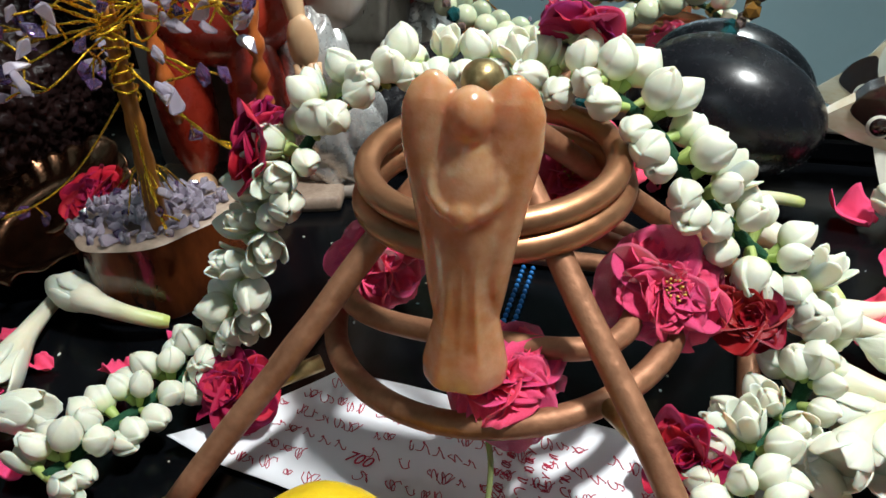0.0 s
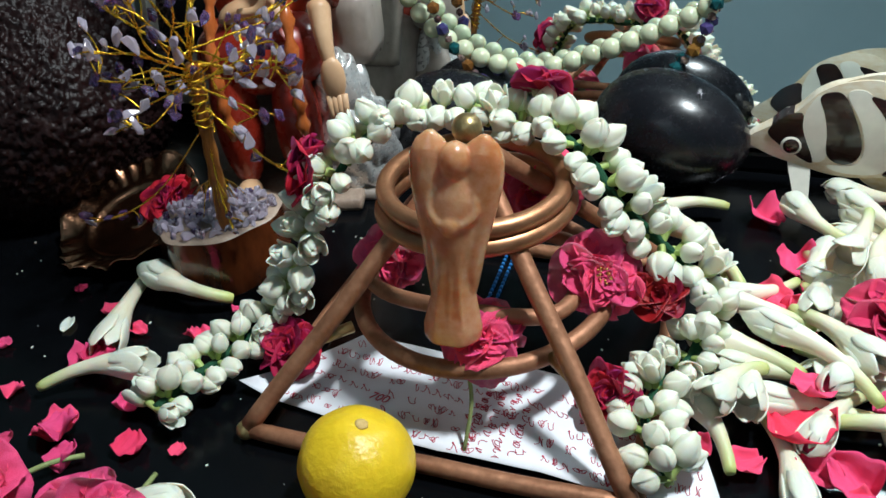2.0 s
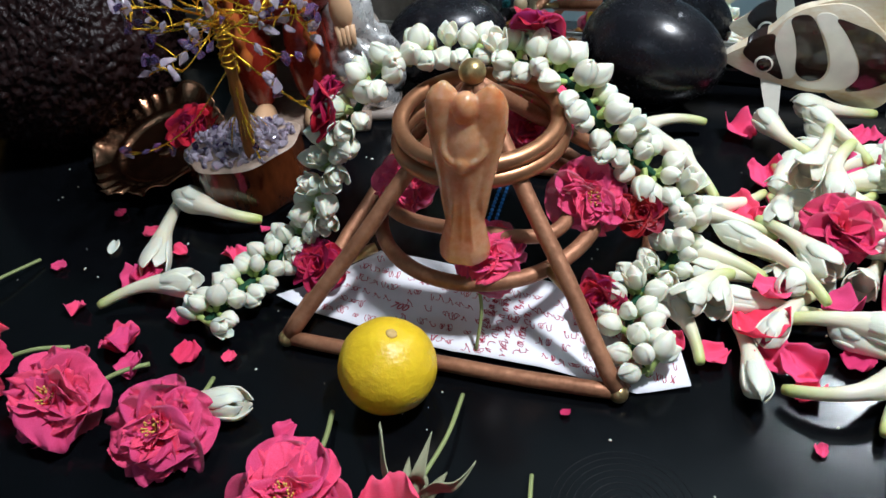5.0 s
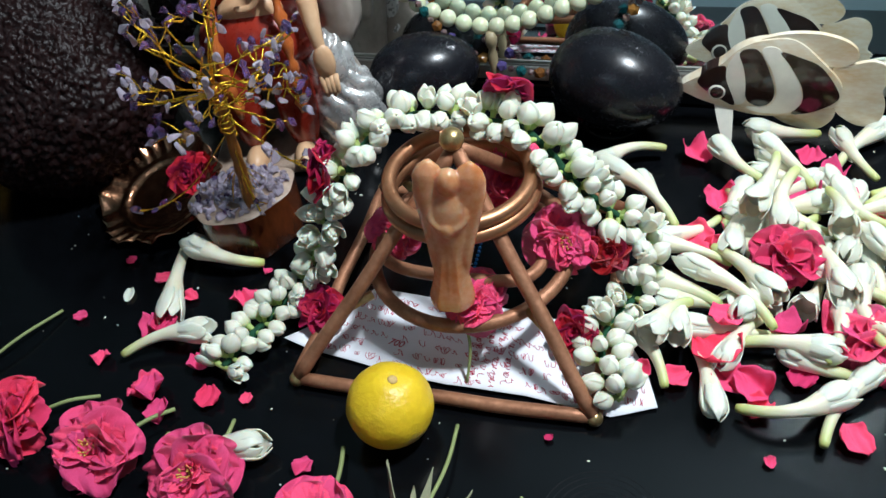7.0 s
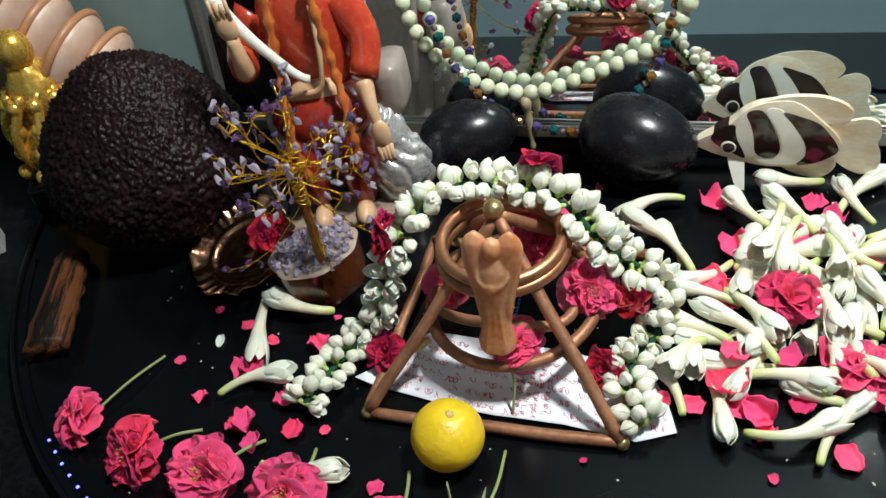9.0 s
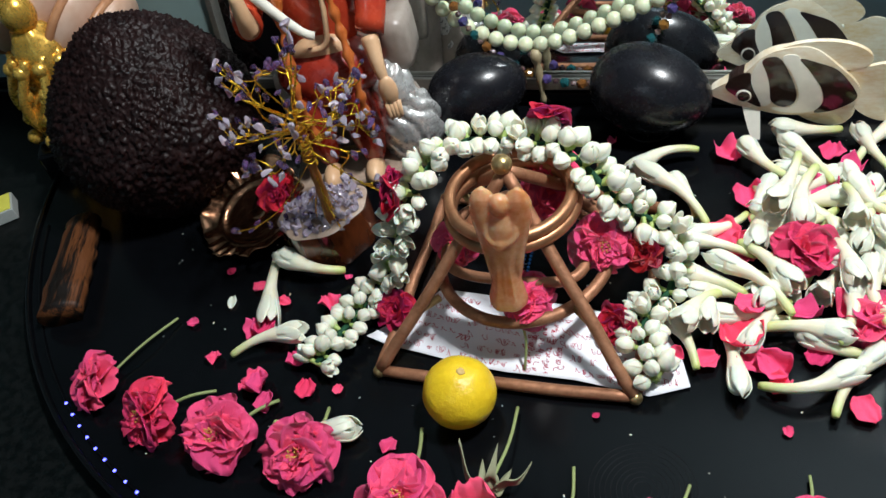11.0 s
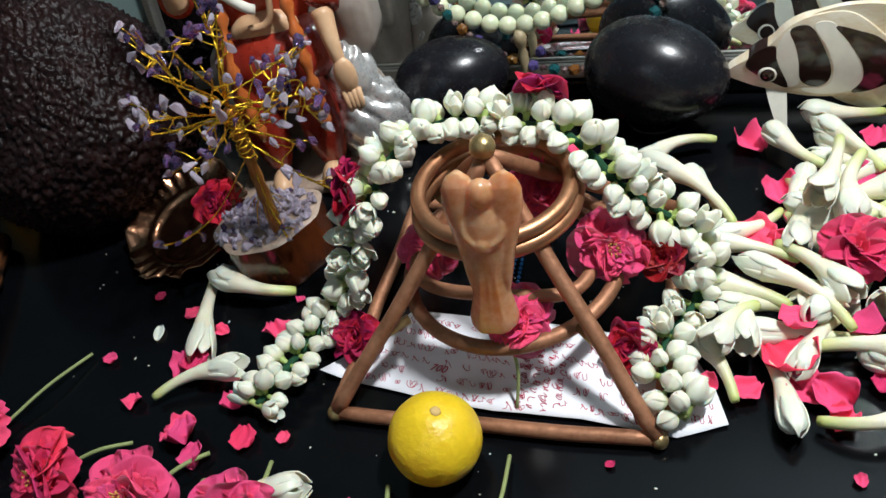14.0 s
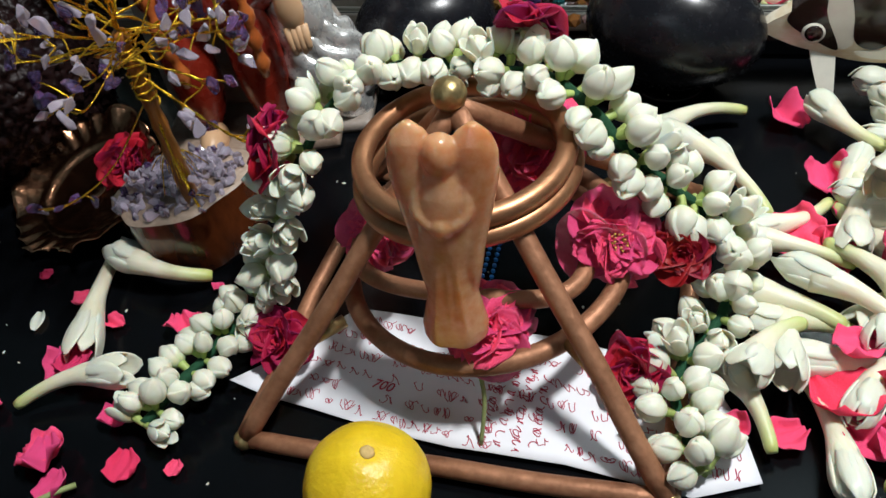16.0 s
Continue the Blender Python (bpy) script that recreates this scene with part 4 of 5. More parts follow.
PETAL_SET = [loose_petal(k) for k in range(7)]
for i, (x, y, w) in enumerate(LOOSE + LOOSE_WEST):
    big = w > 0.026
    for k in range(3 if big else 1):
        zz = 0.0015 + 0.004 * k if w < 0.024 or i >= len(LOOSE) else 0.004 + 0.005 * k
        thing("rose_petal", "loose pink rose petal fallen on the tray", "petal", pose(x + (k - 1) * 0.006 * big, y + 0.004 * (k % 2), zz, tr.uniform(-10, 10), tr.uniform(-10, 10), tr.uniform(0, 360)) @ Matrix.Scale(w * (0.68 if big else 0.86), 4),
              group="loose rose petals", data=PETAL_SET[(i + k * 2) % 7])
PILE_PETALS = [(0.144, 0.269, 0.030, 0.003), (0.229, 0.273, 0.026, 0.004), (0.163, 0.213, 0.028, 0.004), (0.173, 0.184, 0.020, 0.006), (0.149, 0.160, 0.036, 0.010), (0.163, 0.151, 0.030, 0.008),
               (0.241, 0.244, 0.026, 0.012), (0.223, 0.214, 0.030, 0.012), (0.248, 0.217, 0.026, 0.012), (0.265, 0.190, 0.024, 0.012), (0.167, 0.062, 0.038, 0.012), (0.171, 0.083, 0.026, 0.020),
               (0.188, 0.045, 0.028, 0.006), (0.174, 0.048, 0.026, 0.005), (0.208, 0.088, 0.026, 0.010), (0.144, 0.044, 0.022, 0.002), (0.243, 0.095, 0.034, 0.014), (0.218, 0.057, 0.022, 0.003),
               (0.245, 0.017, 0.024, 0.002), (0.199, -0.005, 0.009, 0.001), (0.193, 0.030, 0.020, 0.002), (0.122, 0.040, 0.016, 0.012), (0.258, 0.155, 0.020, 0.014), (0.158, 0.140, 0.024, 0.006)]
for i, (x, y, w, z) in enumerate(PILE_PETALS):
    tilt = 8 if z < 0.005 else 22
    thing("rose_petal", "pink rose petal lying among the tuberose flowers", "petal", pose(x, y, z, tr.uniform(-tilt, tilt), tr.uniform(-tilt, tilt), tr.uniform(0, 360)) @ Matrix.Scale(w * 0.86, 4),
          group="loose rose petals", data=PETAL_SET[i % 7])
for x, y, w in ((-0.258, 0.055, 0.014), (0.247, 0.276, 0.012), (0.258, 0.281, 0.01)):
    bm = bmesh.new()
    add_sheet(bm, lambda u, v: ((v - 0.5), (2 * u - 1) * 0.3 * math.sin(math.pi * (0.15 + 0.7 * v)), 0.06 + 0.05 * math.cos(u * 6)), 6, 6, 0.03)
    thing("white_petal", "single white petal on the tray", "petal", pose(x, y, 0.001, 0, 0, 110) @ Matrix.Scale(w, 4), data=mesh_of("white_petal", bm, TPETAL))

# ---- stone eggs ----


def egg(label, m, a, b):
    bm = bmesh.new()
    add_ball(bm, (0, 0, 0), (a, b, b), 56, 36, shape=lambda p: (p.x, p.y * (1 - 0.10 * p.x), p.z * (1 - 0.10 * p.x)), turn=None)
    ob = thing("stone_egg", label, "stone", m)
    part("body", mesh_of("stone_egg", bm, EGG), ob)
    return ob


def egg_ring(x, y, r):
    bm = bmesh.new()
    add_tube(bm, [(r * math.cos(t), r * math.sin(t), 0.003) for t in np.linspace(0, 2 * math.pi, 33)[:-1]], 0.003, 10, closed=True)
    thing("stone_stand", "small black ring stand under the stone", "stand", pose(x, y, 0), data=mesh_of("egg_ring", bm, TRAY))


egg("glossy black polished egg-shaped stone", pose(0.074, 0.309, 0.0435, 0, 6, -14), 0.056, 0.041)
egg("glossy black polished egg-shaped stone", pose(-0.092, 0.312, 0.039, 0, -10, 16), 0.050, 0.037)
egg_ring(0.073, 0.305, 0.02)
egg_ring(-0.092, 0.310, 0.02)

# ---- rough stone ----
bm = bmesh.new()
bmesh.ops.create_icosphere(bm, subdivisions=7, radius=1.0)
for w in bm.verts:
    p = w.co.copy()
    d = 1 + 0.05 * noise.noise(p * 1.6)
    q = p * 25
    q = q + Vector((noise.noise(q * 0.5), noise.noise(q * 0.5 + Vector((7, 1, 3))), noise.noise(q * 0.5 + Vector((2, 9, 4))))) * 1.6
    near, far = noise.voronoi(q)[0][:2]
    d += 0.075 * (min(0.5, far - near) - 0.25) + 0.030 * noise.noise(p * 22) + 0.013 * noise.noise(p * 55)
    wide = 1 + 0.07 * max(0.0, -p.z) - 0.25 * max(0.0, p.z)
    w.co = Vector((p.x * 0.102 * wide, p.y * 0.098 * wide, p.z * 0.104)) * d
    if w.co.z < -0.085:
        w.co.z = -0.085
thing("rough_stone", "rounded dark brown pitted stone standing on the tray", "stone", pose(-0.390, 0.214, 0.086, 0, 0, 20), data=mesh_of("rough_stone", bm, LAVA))

# ---- gem tree ----
tree = thing("gem_tree", "amethyst chip wire tree on a varnished wood slice", "gem tree", pose(-0.187, 0.133, 0))
bm = bmesh.new()
n = 48
lev = [(0.0, 0.95), (0.003, 0.985), (0.02, 0.985), (0.038, 0.99), (0.043, 1.0)]


def slice_r(a):
    return 1 + 0.05 * math.sin(3 * a + 1) + 0.03 * math.sin(7 * a)


rings = []
for z, s in lev:
    rings.append([bm.verts.new((0.041 * s * slice_r(a) * math.cos(a), 0.032 * s * slice_r(a) * math.sin(a), z)) for a in (2 * math.pi * i / n for i in range(n))])
for a, b in zip(rings, rings[1:]):
    for i in range(n):
        bm.faces.new((a[i], a[(i + 1) % n], b[(i + 1) % n], b[i]))
bm.faces.new(rings[0][::-1])
BASE_TURN = Matrix.Rotation(radians(38), 4, "Z")
bark = part("wood_slice", mesh_of("wood_slice", bm, BARK), tree, BASE_TURN, "varnished dark brown bark")
bm = bmesh.new()
top_ring = [bm.verts.new((0.041 * slice_r(a) * math.cos(a), 0.032 * slice_r(a) * math.sin(a), 0.0432)) for a in (2 * math.pi * i / n for i in range(n))]
in_ring = [bm.verts.new((0.039 * slice_r(a) * math.cos(a), 0.0302 * slice_r(a) * math.sin(a), 0.0448)) for a in (2 * math.pi * i / n for i in range(n))]
for i in range(n):
    bm.faces.new((top_ring[i], top_ring[(i + 1) % n], in_ring[(i + 1) % n], in_ring[i]))
bm.faces.new(in_ring)
part("cut_face", mesh_of("cut_face", bm, CUTWOOD), tree, BASE_TURN, "pale cut wood")


def chip_mesh(seed, mat):
    r = random.Random(seed)
    bm = bmesh.new()
    for _ in range(11):
        v = Vector((r.gauss(0, 1), r.gauss(0, 1), r.gauss(0, 1))).normalized()
        bm.verts.new(Vector((v.x * 1.25, v.y * 0.85, v.z * 0.7)) * r.uniform(0.75, 1.1))
    bmesh.ops.convex_hull(bm, input=bm.verts)
    bmesh.ops.delete(bm, geom=[w for w in bm.verts if not w.link_faces], context="VERTS")
    bmesh.ops.bevel(bm, geom=bm.edges[:], offset=0.07, segments=1, affect="EDGES")
    return mesh_of("amethyst_chip", bm, mat, smooth=False)


CHIPS = [chip_mesh(50 + k, AMETHYST if k % 2 else AMETHYST_PALE) for k in range(8)]
cr = random.Random(77)
for k in range(270):
    a, q = cr.random() * 6.283, math.sqrt(cr.random())
    loc = BASE_TURN @ Vector((0.0375 * q * math.cos(a), 0.0290 * q * math.sin(a), 0.046 + 0.004 * (1 - q) + cr.uniform(-0.001, 0.002)))
    part("amethyst_chip", cr.choice(CHIPS[0::2] if cr.random() < 0.7 else CHIPS), tree, Matrix.Translation(loc) @ Euler((cr.random() * 6, cr.random() * 6, cr.random() * 6)).to_matrix().to_4x4() @ Matrix.Scale(cr.uniform(0.0022, 0.0046), 4))
trunk_path = smooth_path([(0.014, -0.012, 0.043), (0.017, -0.014, 0.065), (0.019, -0.015, 0.09), (0.021, -0.016, 0.125), (0.023, -0.017, 0.154)], 0.004)
bm = bmesh.new()
add_tube(bm, trunk_path, lambda s: 0.0050 - 0.0018 * s + 0.0004 * math.sin(s * 40), 10)
part("trunk", mesh_of("tree_trunk", bm, TRUNK), tree, label="amber brown trunk")
bm = bmesh.new()
coil = []
for k in range(70):
    s = k / 69
    c = trunk_path[min(len(trunk_path) - 1, int((0.66 + 0.34 * s) * (len(trunk_path) - 1)))]
    coil.append(c + Vector((math.cos(k * 0.9) * 0.0052, math.sin(k * 0.9) * 0.0052, 0.0004 * (k % 6))))
add_tube(bm, coil, 0.0007, 5)
part("wire_wrap", mesh_of("wire_wrap", bm, GOLD_WIRE), tree, label="gold wire")
bm = bmesh.new()
fray = random.Random(12)
for k in range(16):
    a = 2 * math.pi * k / 16 + fray.uniform(-0.2, 0.2)
    reach = fray.uniform(0.008, 0.017)
    add_tube(bm, smooth_path([(0.0175, -0.0145, 0.080), (0.0175 + 0.5 * reach * math.cos(a), -0.0145 + 0.5 * reach * math.sin(a), 0.077), (0.0175 + reach * math.cos(a), -0.0145 + reach * math.sin(a), fray.uniform(0.058, 0.068))], 0.003), 0.0003, 4)
part("wire_fray", mesh_of("wire_fray", bm, GOLD_WIRE), tree, label="frayed gold wire ends")
FORK = Vector((0.023, -0.017, 0.163))


def branch(points, twigs, seed):
    r = random.Random(seed)
    path = smooth_path(points, 0.003)
    bm = bmesh.new()
    ph = r.random() * 6
    for h in (0, math.pi):
        add_tube(bm, [p + Vector((math.cos(ph + h + i * 1.3), math.sin(ph + h + i * 1.3), math.cos(ph + h + i * 1.3))) * 0.0004 for i, p in enumerate(path)], 0.00045, 5)
    tips = [path[-1]]
    for k in range(twigs):
        i = int(len(path) * r.uniform(0.4, 0.95))
        d = (path[min(i + 1, len(path) - 1)] - path[i - 1]).normalized()
        side = Vector((r.uniform(-1, 1), r.uniform(-1, 1), r.uniform(-0.6, 1))).normalized()
        e = path[i] + (d * 0.8 + side * 0.9).normalized() * r.uniform(0.009, 0.017)
        tw = smooth_path([path[i], (path[i] + e) / 2 + side * 0.001, e], 0.0022)
        add_tube(bm, tw, 0.0005, 5)
        tips.append(e)
    br = part("branch", mesh_of("branch", bm, GOLD_WIRE), tree, label="twisted gold wire branch")
    for e in tips:
        s = r.uniform(0.0032, 0.0056)
        part("gem", r.choice(CHIPS), br, Matrix.Translation(e + Vector((0, 0, s * 0.2))) @ Euler((r.random() * 6, r.random() * 6, r.random() * 6)).to_matrix().to_4x4() @ Matrix.Scale(s, 4))


bq = random.Random(99)
for k in range(24):
    a = 2 * math.pi * k / 24 + bq.uniform(-0.2, 0.2)
    el = (0.1, 0.75, -0.35, 1.2, 0.4, -0.1)[k % 6] + bq.uniform(-0.15, 0.15)
    d = Vector((math.cos(a) * math.cos(el) * 1.1, math.sin(a) * math.cos(el) * 0.7, math.sin(el)))
    ln = bq.uniform(0.050, 0.088)
    kink = Vector((bq.uniform(-1, 1), bq.uniform(-1, 1), bq.uniform(-1, 1))) * 0.012
    root = FORK - Vector((0, 0, bq.uniform(0.0, 0.022)))
    branch([root, root + d * ln * 0.16, root + d * ln * 0.5 + kink * 1.5, root + d * ln * 0.78 + kink * 0.2, root + d * ln], bq.choice((4, 5, 6)), 500 + k)
branch([trunk_path[-9], (-0.01, -0.028, 0.080), (-0.035, -0.040, 0.064), (-0.060, -0.046, 0.058)], 4, 601)
branch([trunk_path[-10], (0.026, -0.024, 0.080), (0.032, -0.030, 0.066), (0.038, -0.034, 0.054)], 3, 602)
branch([trunk_path[-6], (0.055, -0.02, 0.104), (0.075, -0.024, 0.096), (0.094, -0.026, 0.090)], 4, 603)

# ---- leaf dish ----
dish = thing("leaf_dish", "coppery metal dish with a crimped rim", "dish", pose(-0.268, 0.150, 0.018, 20, -14, 10) @ Matrix.Scale(1.12, 4))
bm = bmesh.new()


def dish_f(u, v):
    a = 2 * math.pi * u
    r = 0.004 + 0.042 * v
    z = 0.002 + 0.012 * max(0, v - 0.55) ** 1.2 * 2.0
    if v > 0.72:
        z += (0.0016 * math.sin(a * 23 + 4 * math.sin(a * 3)) + 0.0050 * noise.noise(Vector((3 * math.cos(a), 3 * math.sin(a), 0.5)))) * (v - 0.72) / 0.28
        r += (0.0009 * math.sin(a * 23 + 4 * math.sin(a * 3) + 1.5) + 0.0060 * noise.noise(Vector((2.4 * math.cos(a), 2.4 * math.sin(a), 4.5)))) * (v - 0.72) / 0.28
    z += 0.0022 * math.exp(-((v - 0.66) / 0.035) ** 2) - 0.003 * max(0.0, 0.6 - v)
    return (1.12 * r * math.cos(a), 0.94 * r * math.sin(a), z)


add_sheet(bm, dish_f, 216, 24, 0.0009)
add_ball(bm, (0, 0, 0.0016), (0.0075, 0.0065, 0.0012), 18, 6)
part("bowl", mesh_of("dish_bowl", bm, LEAF_METAL), dish)

# ---- fish ----
fish = thing("shell_fish", "mother-of-pearl fish ornament with dark stripes", "fish ornament", pose(0.126, 0.313, 0.0, 0, 0, -2))


def half_thick(x, z):
    return 0.0075 * math.sqrt(max(0.06, 1 - ((x - 0.060) / 0.085) ** 2 - ((z - 0.048) / 0.046) ** 2))


def inlay(name, outline, mat, proud, label="", flat=0.0, forward=0.0, parent=None):
    """A plate through the fish with a smooth outline in millimetres; proud lifts both faces."""
    n = len(outline)
    loop = []
    for i in range(n):
        a, b, c, d = (Vector(outline[(i + k) % n]) for k in (-1, 0, 1, 2))
        for q in range(5):
            u = q / 5
            loop.append(0.5 * ((2 * b) + (c - a) * u + (2 * a - 5 * b + 4 * c - d) * u * u + (3 * b - a - 3 * c + d) * u ** 3) / 1000)
    bm = bmesh.new()
    bm.faces.new([bm.verts.new((p.x, 0, p.y)) for p in loop])
    for k in range(40):
        for co, no in (((0.004 * k, 0, 0), (1, 0, 0)), ((0, 0, 0.004 * k), (0, 0, 1))):
            bmesh.ops.bisect_plane(bm, geom=bm.verts[:] + bm.edges[:] + bm.faces[:], plane_co=co, plane_no=no)
    ext = bmesh.ops.extrude_face_region(bm, geom=bm.faces[:])
    back = {w for w in ext["geom"] if isinstance(w, bmesh.types.BMVert)}
    for w in bm.verts:
        t = (flat or half_thick(w.co.x, w.co.z)) + proud
        low = min(1.0, max(0.0, (0.034 - w.co.z) / 0.042))
        w.co.y = (t if w in back else -t) - forward * low
    bmesh.ops.recalc_face_normals(bm, faces=bm.faces)
    return part(name, mesh_of("fish_" + name, bm, mat, smooth=False), fish, label=label)


inlay("body", [(0.0, 41.5), (15.0, 54.1), (30.0, 65.9), (41.0, 78.5), (56.3, 86.1), (80.2, 87.4), (101.6, 71.0), (118.2, 52.1), (118.6, 34.4), (101.4, 25.6), (73.8, 20.8), (53.7, 21.8), (33.3, 26.9), (14.8, 32.4)], PEARL, 0.0)
inlay("head_stripe", [(13.0, 49.1), (20.5, 60.1), (32.6, 64.2), (34.8, 52.1), (43.4, 29.9), (30.6, 34.9), (21.1, 40.7)], BROWN_SHELL, 0.0007, "dark brown inlaid stripe")
inlay("pale_stripe", [(33.9, 62.7), (41.5, 77.3), (46.9, 64.7), (49.4, 49.6), (51.0, 34.4), (43.3, 30.9), (35.8, 49.6)], PEARL_WHITE, 0.0006, "white shell stripe")
inlay("middle_stripe", [(42.0, 75.8), (48.9, 79.8), (56.7, 77.3), (66.5, 59.6), (71.5, 43.3), (68.7, 33.2), (60.0, 30.4), (51.3, 36.5), (49.2, 52.1), (46.1, 64.7)], BROWN_SHELL, 0.0007, "dark brown inlaid stripe")
inlay("pale_stripe", [(57.7, 79.3), (69.1, 81.3), (79.9, 67.2), (89.8, 49.6), (91.8, 34.9), (85.3, 25.9), (71.6, 23.4), (57.4, 24.9), (53.1, 28.9), (68.9, 30.9), (73.1, 43.3), (67.6, 61.7)], PEARL_WHITE, 0.0006, "white shell stripe")
inlay("rear_stripe", [(71.4, 78.3), (85.3, 74.8), (101.9, 67.2), (116.7, 47.5), (116.8, 37.5), (101.3, 26.9), (86.7, 24.4), (92.6, 34.9), (90.6, 49.6), (79.9, 67.2)], BROWN_SHELL, 0.0007, "dark brown inlaid stripe")
inlay("dorsal_fin", [(46.8, 80.3), (60.2, 87.9), (77.8, 92.4), (99.8, 92.4), (118.3, 86.1), (126.2, 76.0), (117.9, 67.2), (99.9, 67.2), (71.0, 78.3), (56.8, 80.3)], PEARL, 0.0004, flat=0.0018)
inlay("tail", [(110.1, 64.7), (122.0, 68.0), (136.0, 72.0), (146.5, 68.0), (150.0, 57.0), (148.0, 47.0), (152.0, 36.0), (152.0, 23.0), (144.0, 14.5), (130.0, 17.5), (115.7, 30.0), (116.0, 47.0)], PEARL, 0.0, flat=0.0018)
inlay("lower_fin", [(73.8, 20.3), (93.4, 24.9), (115.0, 30.4), (117.8, 20.6), (107.7, 9.2), (88.6, 10.8)], PEARL, 0.0, flat=0.0030)
inlay("front_fin", [(27.4, 30.4), (34.2, 29.9), (41.5, 28.9), (43.9, 14.3), (44.7, -9.7), (36.0, 4.2)], PEARL_WHITE, 0.0, flat=0.0022, forward=0.018)
for sg in (-1, 1):
    bm = bmesh.new()
    add_ball(bm, (0, 0, 0), (0.0072, 0.0028, 0.0072), 20, 10)
    eye_ = part("eye", mesh_of("fish_eye", bm, PEARL_WHITE), fish, pose(0.0288, sg * 0.0066, 0.0408), "white ringed eye")
    bm = bmesh.new()
    add_ball(bm, (0, sg * 0.0018, 0), (0.0053, 0.0022, 0.0053), 16, 10)
    part("pupil", mesh_of("fish_pupil", bm, BROWN_SHELL), eye_)

# ---- bead strand ----
mala = thing("bead_strand", "pale green jade bead strand hanging before the mirror", "bead strand")
bm = bmesh.new()
add_ball(bm, (0, 0, 0), (1, 1, 1), 20, 14)
bead = mesh_of("bead", bm, JADE)
STRAND = [(-0.158, 0.362, 0.30), (-0.156, 0.360, 0.21), (-0.144, 0.354, 0.142), (-0.122, 0.350, 0.105), (-0.094, 0.347, 0.084), (-0.058, 0.345, 0.071), (-0.022, 0.345, 0.071), (0.020, 0.347, 0.085), (0.060, 0.350, 0.102), (0.097, 0.353, 0.124), (0.120, 0.357, 0.17), (0.126, 0.361, 0.23), (0.127, 0.364, 0.30)]
for i, p in enumerate(smooth_path(STRAND, 0.0140)):
    part("bead", bead, mala, Matrix.Translation(p) @ Matrix.Scale(0.0076, 4))
bm = bmesh.new()
prof = [(0.0, 0.0035), (0.006, 0.0058), (0.012, 0.0046), (0.016, 0.0028), (0.022, 0.0044), (0.04, 0.0034), (0.05, 0.0022), (0.056, 0.0034), (0.062, 0.0018)]
add_tube(bm, [(0.004 * s * 10, -0.04 * s, -s) for s, _ in prof], lambda u: float(np.interp(u * (len(prof) - 1), range(len(prof)), [p[1] for p in prof])), 12)
part("guru_bead", mesh_of("guru_bead", bm, TASSEL), mala, pose(-0.036, 0.338, 0.068), "carved ivory end bead")
bm = bmesh.new()
for k in range(24):
    a = k * 2.4
    add_tube(bm, [(0, 0, 0), (0.003 * math.cos(a), 0.003 * math.sin(a), -0.008), (0.006 * math.cos(a) + 0.002, 0.006 * math.sin(a), -0.015)], 0.0004, 4)
part("tassel", mesh_of("tassel", bm, TASSEL), mala, pose(-0.0335, 0.3355, 0.008), "frayed thread tassel")

strand2 = thing("crystal_strand", "strand of faceted brown, violet and teal glass beads", "bead strand")
bm = bmesh.new()
bmesh.ops.create_icosphere(bm, subdivisions=1, radius=1.0)
gem = mesh_of("crystal_bead", bm, CRYSTAL, smooth=False)
GLASS = []
for tone, light, dark in (("violet", (0.16, 0.13, 0.36), (0.06, 0.04, 0.17)), ("teal", (0.03, 0.15, 0.15), (0.01, 0.06, 0.07)), ("amber", (0.40, 0.20, 0.05), (0.18, 0.07, 0.015))):
    bm = bmesh.new()
    bmesh.ops.create_icosphere(bm, subdivisions=1, radius=1.0)
    GLASS.append(mesh_of("glass_bead", bm, material(tone + "_glass_bead", light, dark, rough=0.06, scale=80, vary=0.3, transmission=0.4), smooth=False))
for i, p in enumerate(smooth_path([(-0.120, 0.344, 0.15), (-0.103, 0.342, 0.098), (-0.072, 0.339, 0.060), (-0.03, 0.337, 0.036), (0.01, 0.337, 0.030), (0.035, 0.338, 0.042), (0.062, 0.340, 0.066), (0.088, 0.343, 0.098), (0.102, 0.346, 0.15)], 0.0078)):
    part("crystal_bead", gem if i % 2 else GLASS[i // 2 % 3], strand2, Matrix.Translation(p) @ Matrix.Rotation(i, 4, "Z") @ Matrix.Scale(0.0034 if i % 2 else 0.0056, 4))

# ---- figures ----
bm = bmesh.new()
add_box(bm, pose(-0.01, 0.012, 0.045), (0.115, 0.045, 0.09), 0.012, 2)
add_box(bm, pose(0.0, 0.034, 0.120), (0.11, 0.014, 0.14), 0.006, 2)
add_ball(bm, (-0.030, 0.022, 0.150), (0.062, 0.012, 0.085), 28, 18, 5)
add_box(bm, pose(0.068, -0.002, 0.100, 0, 0, -8), (0.030, 0.050, 0.044), 0.011, 2)
add_ball(bm, (0.0, -0.008, 0.150), (0.042, 0.026, 0.062), 28, 20, 0)
add_ball(bm, (0.0, -0.022, 0.092), (0.052, 0.036, 0.026), 28, 16, 4)
add_ball(bm, (-0.026, -0.040, 0.056), (0.018, 0.017, 0.046), 20, 14, 4)
add_ball(bm, (0.020, -0.040, 0.050), (0.018, 0.017, 0.044), 20, 14, 4)
add_tube(bm, smooth_path([(0.040, -0.006, 0.175), (0.056, -0.020, 0.148), (0.050, -0.042, 0.122)], 0.006), lambda s: 0.017 - 0.004 * s, 14, 0)
add_tube(bm, smooth_path([(0.050, -0.042, 0.122), (0.053, -0.054, 0.104), (0.056, -0.058, 0.086)], 0.004), lambda s: 0.0085 - 0.0045 * s, 12, 1)
